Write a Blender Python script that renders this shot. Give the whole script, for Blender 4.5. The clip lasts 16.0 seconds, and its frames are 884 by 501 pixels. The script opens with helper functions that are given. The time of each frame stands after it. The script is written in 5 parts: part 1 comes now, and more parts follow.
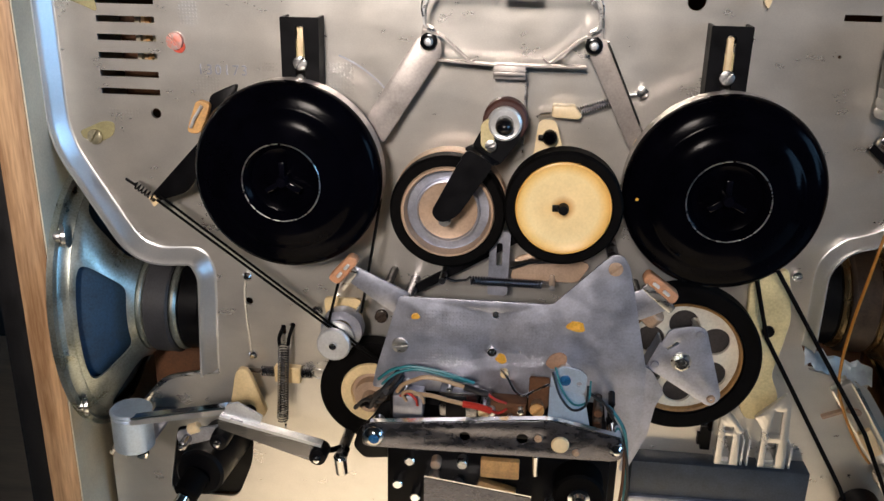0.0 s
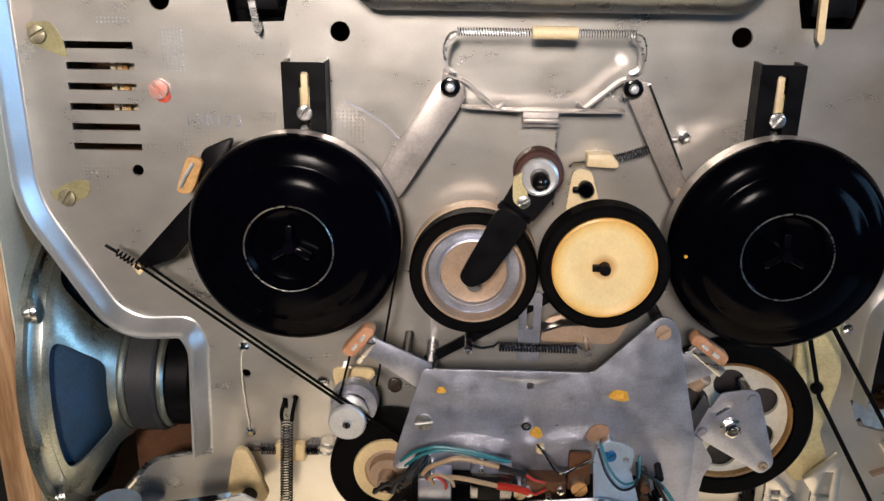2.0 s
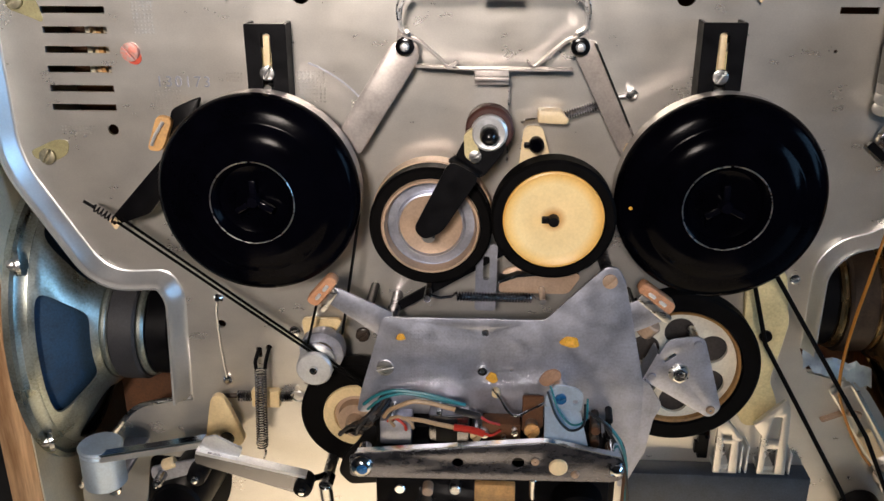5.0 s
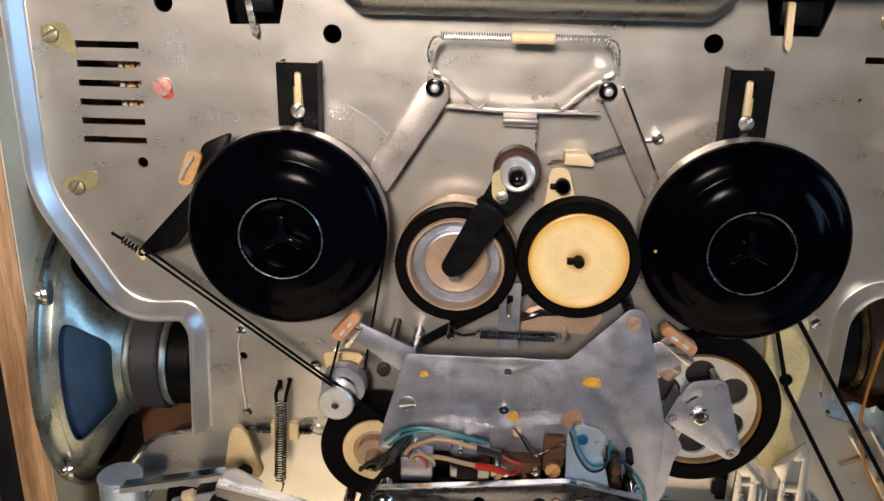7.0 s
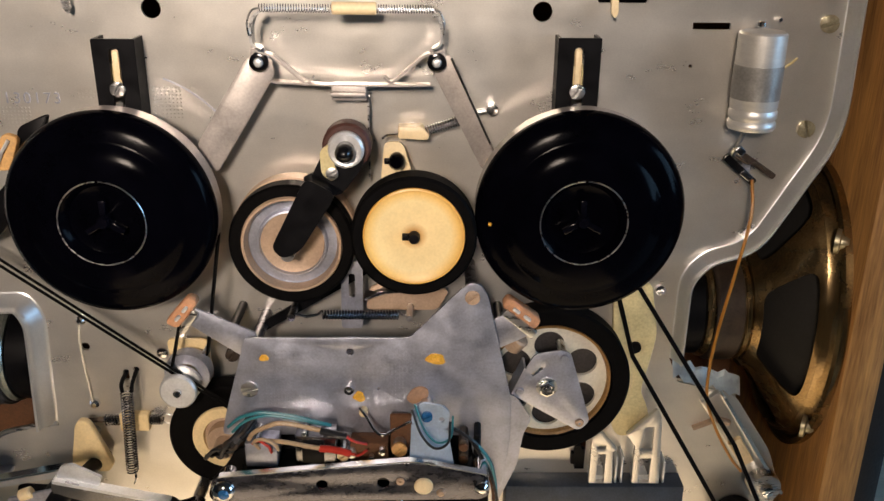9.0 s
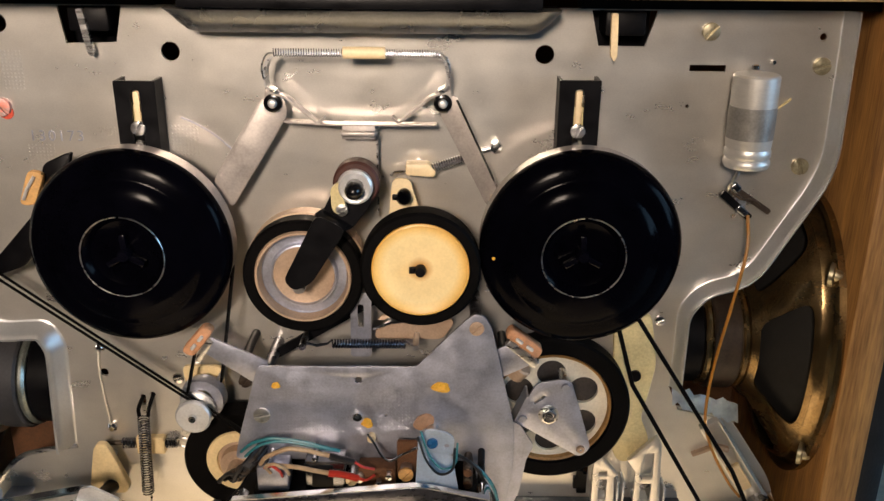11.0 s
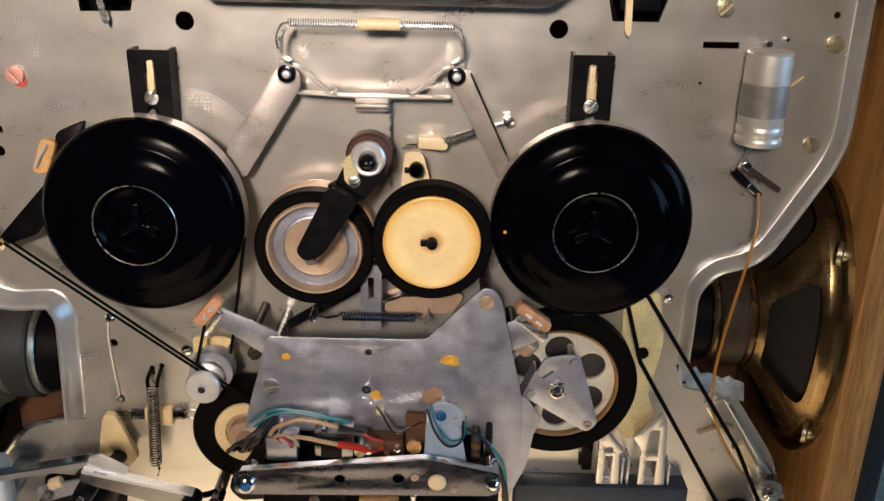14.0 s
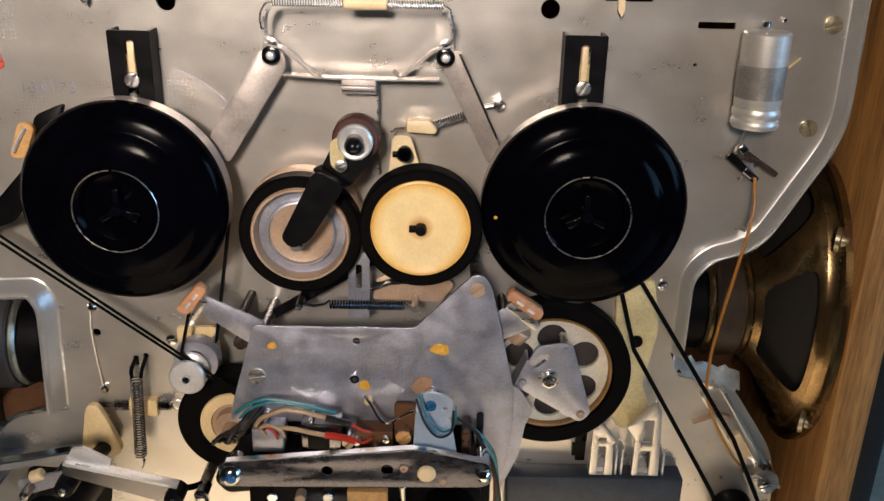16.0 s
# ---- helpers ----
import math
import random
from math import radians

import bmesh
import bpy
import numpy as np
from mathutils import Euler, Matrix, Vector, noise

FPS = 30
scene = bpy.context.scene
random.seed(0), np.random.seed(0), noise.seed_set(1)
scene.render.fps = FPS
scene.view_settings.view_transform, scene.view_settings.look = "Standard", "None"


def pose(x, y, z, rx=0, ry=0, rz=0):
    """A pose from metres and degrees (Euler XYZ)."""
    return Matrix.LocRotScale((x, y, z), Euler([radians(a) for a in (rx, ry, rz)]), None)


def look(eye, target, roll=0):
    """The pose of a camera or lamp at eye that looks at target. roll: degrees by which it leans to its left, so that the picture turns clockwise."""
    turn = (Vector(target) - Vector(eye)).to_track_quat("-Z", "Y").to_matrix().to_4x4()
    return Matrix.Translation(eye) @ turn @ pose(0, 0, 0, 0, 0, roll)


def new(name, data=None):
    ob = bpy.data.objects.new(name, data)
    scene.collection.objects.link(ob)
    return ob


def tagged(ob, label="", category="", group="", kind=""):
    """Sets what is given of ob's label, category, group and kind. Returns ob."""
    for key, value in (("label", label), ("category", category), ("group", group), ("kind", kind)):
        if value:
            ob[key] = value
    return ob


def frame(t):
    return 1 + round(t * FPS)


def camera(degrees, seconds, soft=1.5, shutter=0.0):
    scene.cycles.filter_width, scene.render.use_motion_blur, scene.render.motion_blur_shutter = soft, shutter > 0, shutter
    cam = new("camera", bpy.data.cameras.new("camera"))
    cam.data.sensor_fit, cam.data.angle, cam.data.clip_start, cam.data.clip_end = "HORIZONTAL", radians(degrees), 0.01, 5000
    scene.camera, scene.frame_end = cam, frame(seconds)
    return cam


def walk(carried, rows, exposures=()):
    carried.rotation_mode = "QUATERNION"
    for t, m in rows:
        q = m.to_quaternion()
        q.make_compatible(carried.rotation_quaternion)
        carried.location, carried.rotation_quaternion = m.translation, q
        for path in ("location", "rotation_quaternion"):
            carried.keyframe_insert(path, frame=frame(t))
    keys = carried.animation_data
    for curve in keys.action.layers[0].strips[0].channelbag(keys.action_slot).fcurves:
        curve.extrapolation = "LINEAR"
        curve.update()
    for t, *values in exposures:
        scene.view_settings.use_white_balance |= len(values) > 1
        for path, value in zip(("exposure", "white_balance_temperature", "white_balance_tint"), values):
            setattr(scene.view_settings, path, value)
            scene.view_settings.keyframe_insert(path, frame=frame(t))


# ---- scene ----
cam = camera(53.1, 16.0)
PATH = [
    (0, (0.014, -0.431, 0.466), (-0.178, 1.434, -0.231), 1.2),
    (0.5, (-0.003, -0.405, 0.472), (-0.143, 1.484, -0.169), 0.8),
    (1, (-0.017, -0.384, 0.482), (-0.065, 1.513, -0.149), 1.1),
    (1.5, (-0.019, -0.387, 0.48), (-0.071, 1.502, -0.174), 0.5),
    (2, (-0.027, -0.385, 0.475), (-0.092, 1.494, -0.205), 0.7),
    (2.5, (-0.028, -0.387, 0.471), (-0.102, 1.488, -0.222), 0.9),
    (3, (-0.026, -0.391, 0.469), (-0.127, 1.484, -0.219), 0.6),
    (3.5, (-0.027, -0.391, 0.469), (-0.121, 1.481, -0.228), 0.6),
    (4, (-0.019, -0.393, 0.471), (-0.093, 1.476, -0.237), 0.6),
    (4.5, (0.002, -0.398, 0.471), (-0.086, 1.47, -0.239), -0.2),
    (5, (0.002, -0.404, 0.474), (-0.107, 1.45, -0.267), -0.0),
    (5.2, (0.001, -0.407, 0.472), (-0.116, 1.458, -0.243), 0.3),
    (7.3, (-0.009, -0.404, 0.484), (-0.116, 1.469, -0.209), 1.3),
    (7.5, (-0.006, -0.401, 0.485), (-0.091, 1.468, -0.222), 1.2),
    (8, (0.017, -0.397, 0.484), (0.003, 1.474, -0.225), 1.0),
    (8.5, (0.032, -0.389, 0.479), (0.042, 1.468, -0.263), 0.8),
    (8.7, (0.037, -0.393, 0.479), (0.06, 1.465, -0.262), 0.6),
    (10.8, (0.038, -0.402, 0.485), (0.052, 1.466, -0.228), 0.8),
    (11, (0.04, -0.407, 0.493), (0.036, 1.463, -0.217), 0.5),
    (11.5, (0.035, -0.412, 0.497), (0.024, 1.463, -0.201), 1.0),
    (12, (0.034, -0.411, 0.497), (0.017, 1.464, -0.199), 0.9),
    (12.5, (0.037, -0.413, 0.492), (0.023, 1.459, -0.211), 0.5),
    (13, (0.035, -0.41, 0.486), (0.028, 1.454, -0.239), 0.8),
    (13.5, (0.031, -0.41, 0.488), (0.011, 1.454, -0.236), 1.0),
    (14, (0.034, -0.411, 0.486), (0.035, 1.451, -0.244), 1.3),
    (14.5, (0.037, -0.408, 0.484), (0.019, 1.446, -0.266), 0.9),
    (15, (0.036, -0.406, 0.481), (0.025, 1.448, -0.271), 1.2),
    (15.5, (0.036, -0.406, 0.482), (0.037, 1.452, -0.259), 1.4),
    (16, (0.037, -0.403, 0.48), (0.048, 1.452, -0.266), 1.3),
]
walk(cam, [(t, look(eye, target, roll)) for t, eye, target, roll in PATH], [(0.0, 1.05, 6400, 14), (1.5, 1.09, 6400, 14), (3.0, 1.25, 6450, 14), (4.0, 1.25, 6450, 14), (5.0, 1.09, 6450, 14), (8.0, 1.17, 6900, 15), (11.5, 1.17, 7350, 16), (12.5, 1.17, 7350, 16), (14.0, 1.13, 7000, 16), (16.0, 1.11, 6850, 16)])

# ---------------------------------------------------------------- world and lights
world = bpy.data.worlds.new("world")
scene.world = world
world.use_nodes = True
wn = world.node_tree
sky = wn.nodes.new("ShaderNodeTexSky")
sky.sky_type, sky.sun_disc = "NISHITA", False
sky.sun_elevation, sky.sun_rotation = radians(36), radians(185)
wn.links.new(sky.outputs[0], wn.nodes["Background"].inputs[0])
wn.nodes["Background"].inputs[1].default_value = 0.05


def area_lamp(name, eye, target, size, size_y, watts, colour):
    data = bpy.data.lights.new(name, "AREA")
    data.shape, data.size, data.size_y = "RECTANGLE", size, size_y
    data.energy, data.color = watts, colour
    ob = new(name, data)
    ob.matrix_world = look(eye, target)
    return ob


front = area_lamp("window_daylight_front", (-0.15, -1.38, 0.90), (-0.11, 0.0, 0.555), 0.22, 0.22, 0.70, (1.0, 0.888, 0.775))
front.data.spread = radians(38)
area_lamp("window_daylight_side", (2.28, -0.8, 0.70), (0.0, 0.0, 0.3), 1.0, 1.1, 14, (0.31, 0.63, 1.0))
sun = bpy.data.lights.new("sun", "SUN")
sun.energy, sun.angle, sun.color = 3.9, radians(0.6), (1.0, 0.84, 0.62)
new("sun", sun).matrix_world = look((-0.10, -1.42, 0.87), (0.03, -0.215, 0.0))


# ---------------------------------------------------------------- materials
def material(name, base, rough=0.5, metal=0.0, vary=0.15, scale=60.0, stretch=(1, 1, 1), bump=0.05, fine=900.0,
             coat=0.0, tint=None, rough_vary=0.1, spec=0.5, ease=0.16):
    """A surface with broad stains, fine grain and relief, in metres of the object's own space."""
    m = bpy.data.materials.new(name)
    m.use_nodes = True
    t = m.node_tree
    b = t.nodes["Principled BSDF"]
    co = t.nodes.new("ShaderNodeTexCoord")
    mp = t.nodes.new("ShaderNodeMapping")
    mp.inputs["Scale"].default_value = stretch
    t.links.new(co.outputs["Object"], mp.inputs["Vector"])
    broad = t.nodes.new("ShaderNodeTexNoise")
    broad.inputs["Scale"].default_value, broad.inputs["Detail"].default_value = scale, 6
    broad.inputs["Roughness"].default_value = 0.62
    grain = t.nodes.new("ShaderNodeTexNoise")
    grain.inputs["Scale"].default_value, grain.inputs["Detail"].default_value = fine, 3
    for n in (broad, grain):
        t.links.new(mp.outputs[0], n.inputs["Vector"])
    mixf = t.nodes.new("ShaderNodeMix")
    mixf.data_type = "FLOAT"
    mixf.inputs[0].default_value = 0.35
    t.links.new(broad.outputs[0], mixf.inputs[2])
    t.links.new(grain.outputs[0], mixf.inputs[3])
    ramp = t.nodes.new("ShaderNodeValToRGB")
    lo = tint or tuple(c * (1 - vary) ** 2 for c in base)
    ramp.color_ramp.elements[0].position, ramp.color_ramp.elements[1].position = 0.5 - ease, 0.5 + ease
    ramp.color_ramp.elements[0].color = (*lo, 1)
    ramp.color_ramp.elements[1].color = (*(min(1, c * (1 + vary)) for c in base), 1)
    t.links.new(mixf.outputs[0], ramp.inputs[0])
    t.links.new(ramp.outputs[0], b.inputs["Base Color"])
    rr = t.nodes.new("ShaderNodeMapRange")
    rr.inputs[3].default_value, rr.inputs[4].default_value = max(0.02, rough - rough_vary), min(1, rough + rough_vary)
    rr.inputs[1].default_value, rr.inputs[2].default_value = 0.3, 0.7
    t.links.new(broad.outputs[0], rr.inputs[0])
    t.links.new(rr.outputs[0], b.inputs["Roughness"])
    b.inputs["Metallic"].default_value = metal
    b.inputs["Coat Weight"].default_value = coat
    b.inputs["Specular IOR Level"].default_value = spec
    if bump:
        bp = t.nodes.new("ShaderNodeBump")
        bp.inputs["Strength"].default_value, bp.inputs["Distance"].default_value = bump, 0.0005
        t.links.new(grain.outputs[0], bp.inputs["Height"])
        t.links.new(bp.outputs[0], b.inputs["Normal"])
    return m


ZINC = material("zinc_plated_steel", (0.70, 0.672, 0.625), 0.30, 0.74, 0.09, 42, (1, 1, 1.6), 0.06, 1100, rough_vary=0.04, ease=0.25)
STEEL = material("brushed_steel", (0.62, 0.62, 0.62), 0.30, 1.0, 0.12, 70, (1, 1, 6), 0.05, 900)
DULL = material("dull_aluminium", (0.47, 0.49, 0.575), 0.40, 0.75, 0.13, 110, (1, 1, 1), 0.10, 900)
CHROME = material("bright_plated_steel", (0.80, 0.80, 0.79), 0.16, 1.0, 0.06, 80, bump=0.01, rough_vary=0.06)
DARKSTEEL = material("polished_dark_steel", (0.30, 0.30, 0.32), 0.22, 1.0, 0.15, 90, (1, 1, 4), 0.03)
GLOSSBLACK = material("glossy_black_bakelite", (0.0010, 0.0010, 0.0022), 0.13, 0.0, 0.3, 60, bump=0.004, rough_vary=0.04, spec=0.03)
BLACK = material("black_painted_metal", (0.003, 0.003, 0.004), 0.42, 0.0, 0.3, 90, bump=0.05, spec=0.12)
RUBBER = material("black_rubber", (0.003, 0.0028, 0.0030), 0.62, 0.0, 0.3, 150, bump=0.12, spec=0.045)
BROWNRUBBER = material("reddish_brown_rubber", (0.06, 0.018, 0.012), 0.55, 0.0, 0.25, 150, bump=0.1)
CREAM = material("aged_cream_plastic", (0.80, 0.62, 0.34), 0.42, 0.0, 0.10, 70, bump=0.03)
IVORY = material("ivory_white_plastic", (0.84, 0.66, 0.40), 0.45, 0.0, 0.08, 60, bump=0.03)
YELLOW = material("yellowed_plastic", (0.66, 0.56, 0.30), 0.5, 0.0, 0.16, 50, bump=0.03)
TAN = material("tan_dusty_metal", (0.48, 0.34, 0.24), 0.5, 0.3, 0.14, 60, bump=0.05)
FELT = material("orange_felt", (0.60, 0.30, 0.16), 0.9, 0.0, 0.2, 200, bump=0.4, fine=2500)
PADTAN = material("tan_leather_pad", (0.62, 0.36, 0.14), 0.7, 0.0, 0.2, 150, bump=0.25)
GLUE = material("amber_lacquer", (0.80, 0.42, 0.06), 0.25, 0.0, 0.18, 200, bump=0.02)
REDLAC = material("red_sealing_lacquer", (0.62, 0.09, 0.05), 0.4, 0.0, 0.25, 300, bump=0.05)
OLIVE = material("olive_dried_lacquer", (0.30, 0.27, 0.14), 0.5, 0.2, 0.25, 90, bump=0.05)
WOOD = material("pale_plywood", (0.56, 0.36, 0.20), 0.55, 0.0, 0.28, 9, (14, 14, 1), 0.25, 60, tint=(0.27, 0.14, 0.065))
WOODTOP = material("pale_pine_edge", (0.62, 0.42, 0.22), 0.5, 0.0, 0.2, 9, (1, 14, 14), 0.2, 60, tint=(0.36, 0.20, 0.09))
DARKWOOD = material("brown_stained_wood", (0.50, 0.26, 0.085), 0.5, 0.0, 0.3, 8, (14, 14, 1), 0.25, 70, tint=(0.20, 0.09, 0.03))
PAPER = material("off_white_lining_paper", (0.58, 0.55, 0.44), 0.8, 0.0, 0.12, 20, bump=0.1)
HARDBOARD = material("brown_hardboard", (0.12, 0.05, 0.02), 0.75, 0.0, 0.25, 50, bump=0.2)
VINYL = material("black_vinyl", (0.010, 0.010, 0.012), 0.5, 0.0, 0.3, 120, bump=0.3)
def graded_disc():
    """Cream plastic that is yellower towards the rim and the hub of a wheel that turns about its own origin."""
    m = material("radially_graded_cream_plastic", (0.92, 0.78, 0.50), 0.40, 0.0, 0.06, 60, bump=0.03)
    t = m.node_tree
    b = t.nodes["Principled BSDF"]
    sep = t.nodes.new("ShaderNodeSeparateXYZ")
    flat = t.nodes.new("ShaderNodeCombineXYZ")
    co = next(n for n in t.nodes if n.bl_idname == "ShaderNodeTexCoord")
    t.links.new(co.outputs["Object"], sep.inputs[0])
    t.links.new(sep.outputs[0], flat.inputs[0])
    t.links.new(sep.outputs[2], flat.inputs[2])
    far = t.nodes.new("ShaderNodeVectorMath")
    far.operation = "LENGTH"
    t.links.new(flat.outputs[0], far.inputs[0])
    ramp = t.nodes.new("ShaderNodeValToRGB")
    scaled = t.nodes.new("ShaderNodeMath")
    scaled.operation = "DIVIDE"
    scaled.inputs[1].default_value = 0.0226
    t.links.new(far.outputs["Value"], scaled.inputs[0])
    t.links.new(scaled.outputs[0], ramp.inputs[0])
    e = ramp.color_ramp.elements
    e[0].position, e[0].color = 0.10, (0.62, 0.34, 0.12, 1)
    e[1].position, e[1].color = 1.0, (0.80, 0.48, 0.14, 1)
    for pos, c in ((0.28, (1.0, 0.90, 0.72, 1)), (0.72, (1.0, 0.92, 0.74, 1)), (0.88, (0.95, 0.74, 0.40, 1))):
        k = e.new(pos)
        k.color = c
    mul = t.nodes.new("ShaderNodeMix")
    mul.data_type, mul.blend_type = "RGBA", "MULTIPLY"
    mul.inputs[0].default_value = 1.0
    t.links.new(b.inputs["Base Color"].links[0].from_socket, mul.inputs[6])
    t.links.new(ramp.outputs[0], mul.inputs[7])
    t.links.new(mul.outputs[2], b.inputs["Base Color"])
    return m


GRADEDDISC = graded_disc()
# Basket colours carry the light: cooler on the left, shaded on the right.
BASKETCOOL = material("cool_lit_galvanised_basket", (0.38, 0.42, 0.40), 0.33, 0.85, 0.25, 40, bump=0.05, tint=(0.22, 0.23, 0.18))
BASKETSHADE = material("shaded_brassy_galvanised_basket", (0.31, 0.21, 0.095), 0.25, 0.9, 0.3, 40, bump=0.05, tint=(0.14, 0.09, 0.045))
# Left cone blue for window light, right cone brown for shade, in the colour.
CONEBLUELIT = material("blue_lit_cone_paper", (0.016, 0.050, 0.100), 0.75, 0.0, 0.3, 80, bump=0.25)
CONESHADE = material("shaded_cone_paper", (0.009, 0.008, 0.007), 0.8, 0.0, 0.3, 80, bump=0.25)
PALE = material("pale_plated_steel", (0.74, 0.75, 0.76), 0.40, 0.6, 0.10, 90, bump=0.03)
LIP = material("smooth_plated_lip", (0.72, 0.74, 0.76), 0.36, 0.85, 0.05, 40, bump=0.0, rough_vary=0.04)
LEVERGREY = material("dull_grey_lever_steel", (0.44, 0.40, 0.375), 0.42, 0.5, 0.14, 80, bump=0.06)
OFFWHITE = material("off_white_plastic", (0.66, 0.62, 0.52), 0.45, 0.0, 0.12, 60, bump=0.03)
BROWNRING = material("brown_gold_lining", (0.30, 0.16, 0.05), 0.6, 0.0, 0.3, 90, bump=0.15)
CAPBLACK = material("polished_black_cap", (0.004, 0.004, 0.005), 0.16, 0.0, 0.2, 80, bump=0.0)
SPINDLE = material("black_moulded_spindle", (0.002, 0.002, 0.004), 0.12, 0.0, 0.2, 80, bump=0.0, spec=0.16)
REDHEAD = material("worn_red_lacquered_steel", (0.56, 0.14, 0.09), 0.4, 0.2, 0.3, 250, bump=0.08, tint=(0.42, 0.40, 0.38))
FERRITE = material("grey_ferrite", (0.030, 0.030, 0.034), 0.6, 0.0, 0.25, 80, bump=0.15)
COVERBLUE = material("dark_blue_grey_metal", (0.045, 0.058, 0.078), 0.5, 0.2, 0.25, 90, bump=0.2)
TRAY = material("dark_grey_lacquered_steel", (0.20, 0.21, 0.22), 0.28, 0.9, 0.12, 40, bump=0.02)
COPPER = material("dark_enamelled_wire", (0.05, 0.035, 0.025), 0.45, 0.2, 0.3, 200)
BURNISHED = material("burnished_dark_steel", (0.13, 0.13, 0.15), 0.28, 0.9, 0.2, 120, (1, 1, 2), 0.05)
BLUEPALE = material("bluish_plated_steel", (0.60, 0.71, 0.82), 0.38, 0.5, 0.10, 90, bump=0.04)
PASSIVATED = material("yellow_passivated_steel", (0.44, 0.40, 0.28), 0.40, 0.8, 0.2, 200, bump=0.04)
HOLESHADE = material("dark_grey_hole_shade", (0.075, 0.068, 0.068), 0.5, 0.5, 0.2, 80, bump=0.1)
FIBRE = material("brown_fibre", (0.40, 0.23, 0.14), 0.65, 0.0, 0.2, 150, bump=0.15)
TEAL = material("teal_insulation", (0.02, 0.20, 0.24), 0.4)
WIREWHITE = material("cream_insulation", (0.50, 0.34, 0.20), 0.45)
WIRERED = material("red_insulation", (0.50, 0.035, 0.02), 0.4)
WIREORANGE = material("orange_brown_insulation", (0.42, 0.17, 0.02), 0.42)
WIREBLACK = material("black_insulation", (0.012, 0.012, 0.014), 0.42)
BLUETIP = material("blue_lacquer", (0.015, 0.12, 0.30), 0.3)
# Blue of the foil is the side window's light put into its colour.
FOIL = material("blue_lit_crumpled_foil", (0.78, 0.86, 0.94), 0.35, 0.35, 0.15, 90, bump=0.6, fine=300)
CAPGREY = material("capacitor_sleeve", (0.34, 0.335, 0.32), 0.42, 0.6, 0.15, 120)
CAN = material("matt_aluminium_can", (0.72, 0.71, 0.68), 0.44, 0.7, 0.07, 90, (1, 1, 4), 0.05, 900, rough_vary=0.05)
TABLE = material("white_table_cloth", (0.80, 0.72, 0.58), 0.45, 0.0, 0.12, 6, (1, 10, 1), 0.1, 60)
WALLPAINT = material("dark_wall_paint", (0.06, 0.052, 0.048), 0.85, 0.0, 0.05, 3, bump=0.05)
FLOORWOOD = material("brown_floor_boards", (0.22, 0.12, 0.06), 0.5, 0.0, 0.25, 4, (1, 12, 1), 0.1, 40)

# ---------------------------------------------------------------- building helpers
origin = {}


def finish(bm, angle=35.0):
    bmesh.ops.recalc_face_normals(bm, faces=bm.faces)
    me = bpy.data.meshes.new("mesh")
    bm.to_mesh(me)
    bm.free()
    me.polygons.foreach_set("use_smooth", [True] * len(me.polygons))
    me.set_sharp_from_angle(angle=radians(angle))
    return me


def thing(name, at, label, category, group="", kind=""):
    ob = new(name)
    ob.empty_display_size = 0.01
    ob.location = at
    origin[ob] = Vector(at)
    return tagged(ob, label, category, group, kind)


def part(name, bm, mat, parent, label=""):
    at = origin[parent]
    bmesh.ops.translate(bm, verts=bm.verts, vec=-at)
    me = finish(bm)
    me.materials.append(mat)
    ob = new(name, me)
    ob.parent = parent
    origin[ob] = at
    return tagged(ob, label) if label else ob


def solid(name, bm, mat, label, category="", group="", kind="", at=(0, 0, 0)):
    bmesh.ops.translate(bm, verts=bm.verts, vec=-Vector(at))
    me = finish(bm)
    me.materials.append(mat)
    ob = new(name, me)
    ob.location = at
    origin[ob] = Vector(at)
    return tagged(ob, label, category, group, kind)


def rounded(pts, r, n=5):
    """The closed outline with its corners rounded."""
    out = []
    k = len(pts)
    for i in range(k):
        p, a, b = Vector(pts[i]), Vector(pts[i - 1]), Vector(pts[(i + 1) % k])
        u, v = (a - p), (b - p)
        d = min(r, 0.45 * u.length, 0.45 * v.length)
        s, e = p + u.normalized() * d, p + v.normalized() * d
        for j in range(n + 1):
            f = j / n
            out.append(tuple((1 - f) ** 2 * s + 2 * f * (1 - f) * p + f * f * e))
    return out


def circle(x, z, r, n=24, a0=0.0):
    return [(x + r * math.cos(a0 + 2 * math.pi * i / n), z + r * math.sin(a0 + 2 * math.pi * i / n)) for i in range(n)]


def rect(x0, x1, z0, z1, r=0.0):
    p = [(x0, z0), (x1, z0), (x1, z1), (x0, z1)]
    return rounded(p, r) if r else p


def slab(outer, y0, y1, holes=(), bevel=0.0, bm=None):
    """A sheet with openings, in the plane of the deck, from y0 (front) to y1."""
    own = bmesh.new()
    edges = []
    for loop in (outer, *holes):
        vs = [own.verts.new((x, y0, z)) for x, z in loop]
        edges += [own.edges.new((vs[i], vs[(i + 1) % len(vs)])) for i in range(len(vs))]
    if holes:
        bmesh.ops.triangle_fill(own, edges=edges, use_beauty=True)
    else:
        bmesh.ops.contextual_create(own, geom=own.edges[:])
    ext = bmesh.ops.extrude_face_region(own, geom=own.faces[:])
    bmesh.ops.translate(own, vec=(0, y1 - y0, 0), verts=[v for v in ext["geom"] if isinstance(v, bmesh.types.BMVert)])
    if bevel:
        bmesh.ops.recalc_face_normals(own, faces=own.faces)
        es = [e for e in own.edges if len(e.link_faces) == 2 and e.calc_face_angle(0) > 0.8 and abs(e.verts[0].co.y - e.verts[1].co.y) < 1e-6]
        bmesh.ops.bevel(own, geom=es, offset=bevel, segments=2, profile=0.5, affect="EDGES")
    return joined(bm, own)


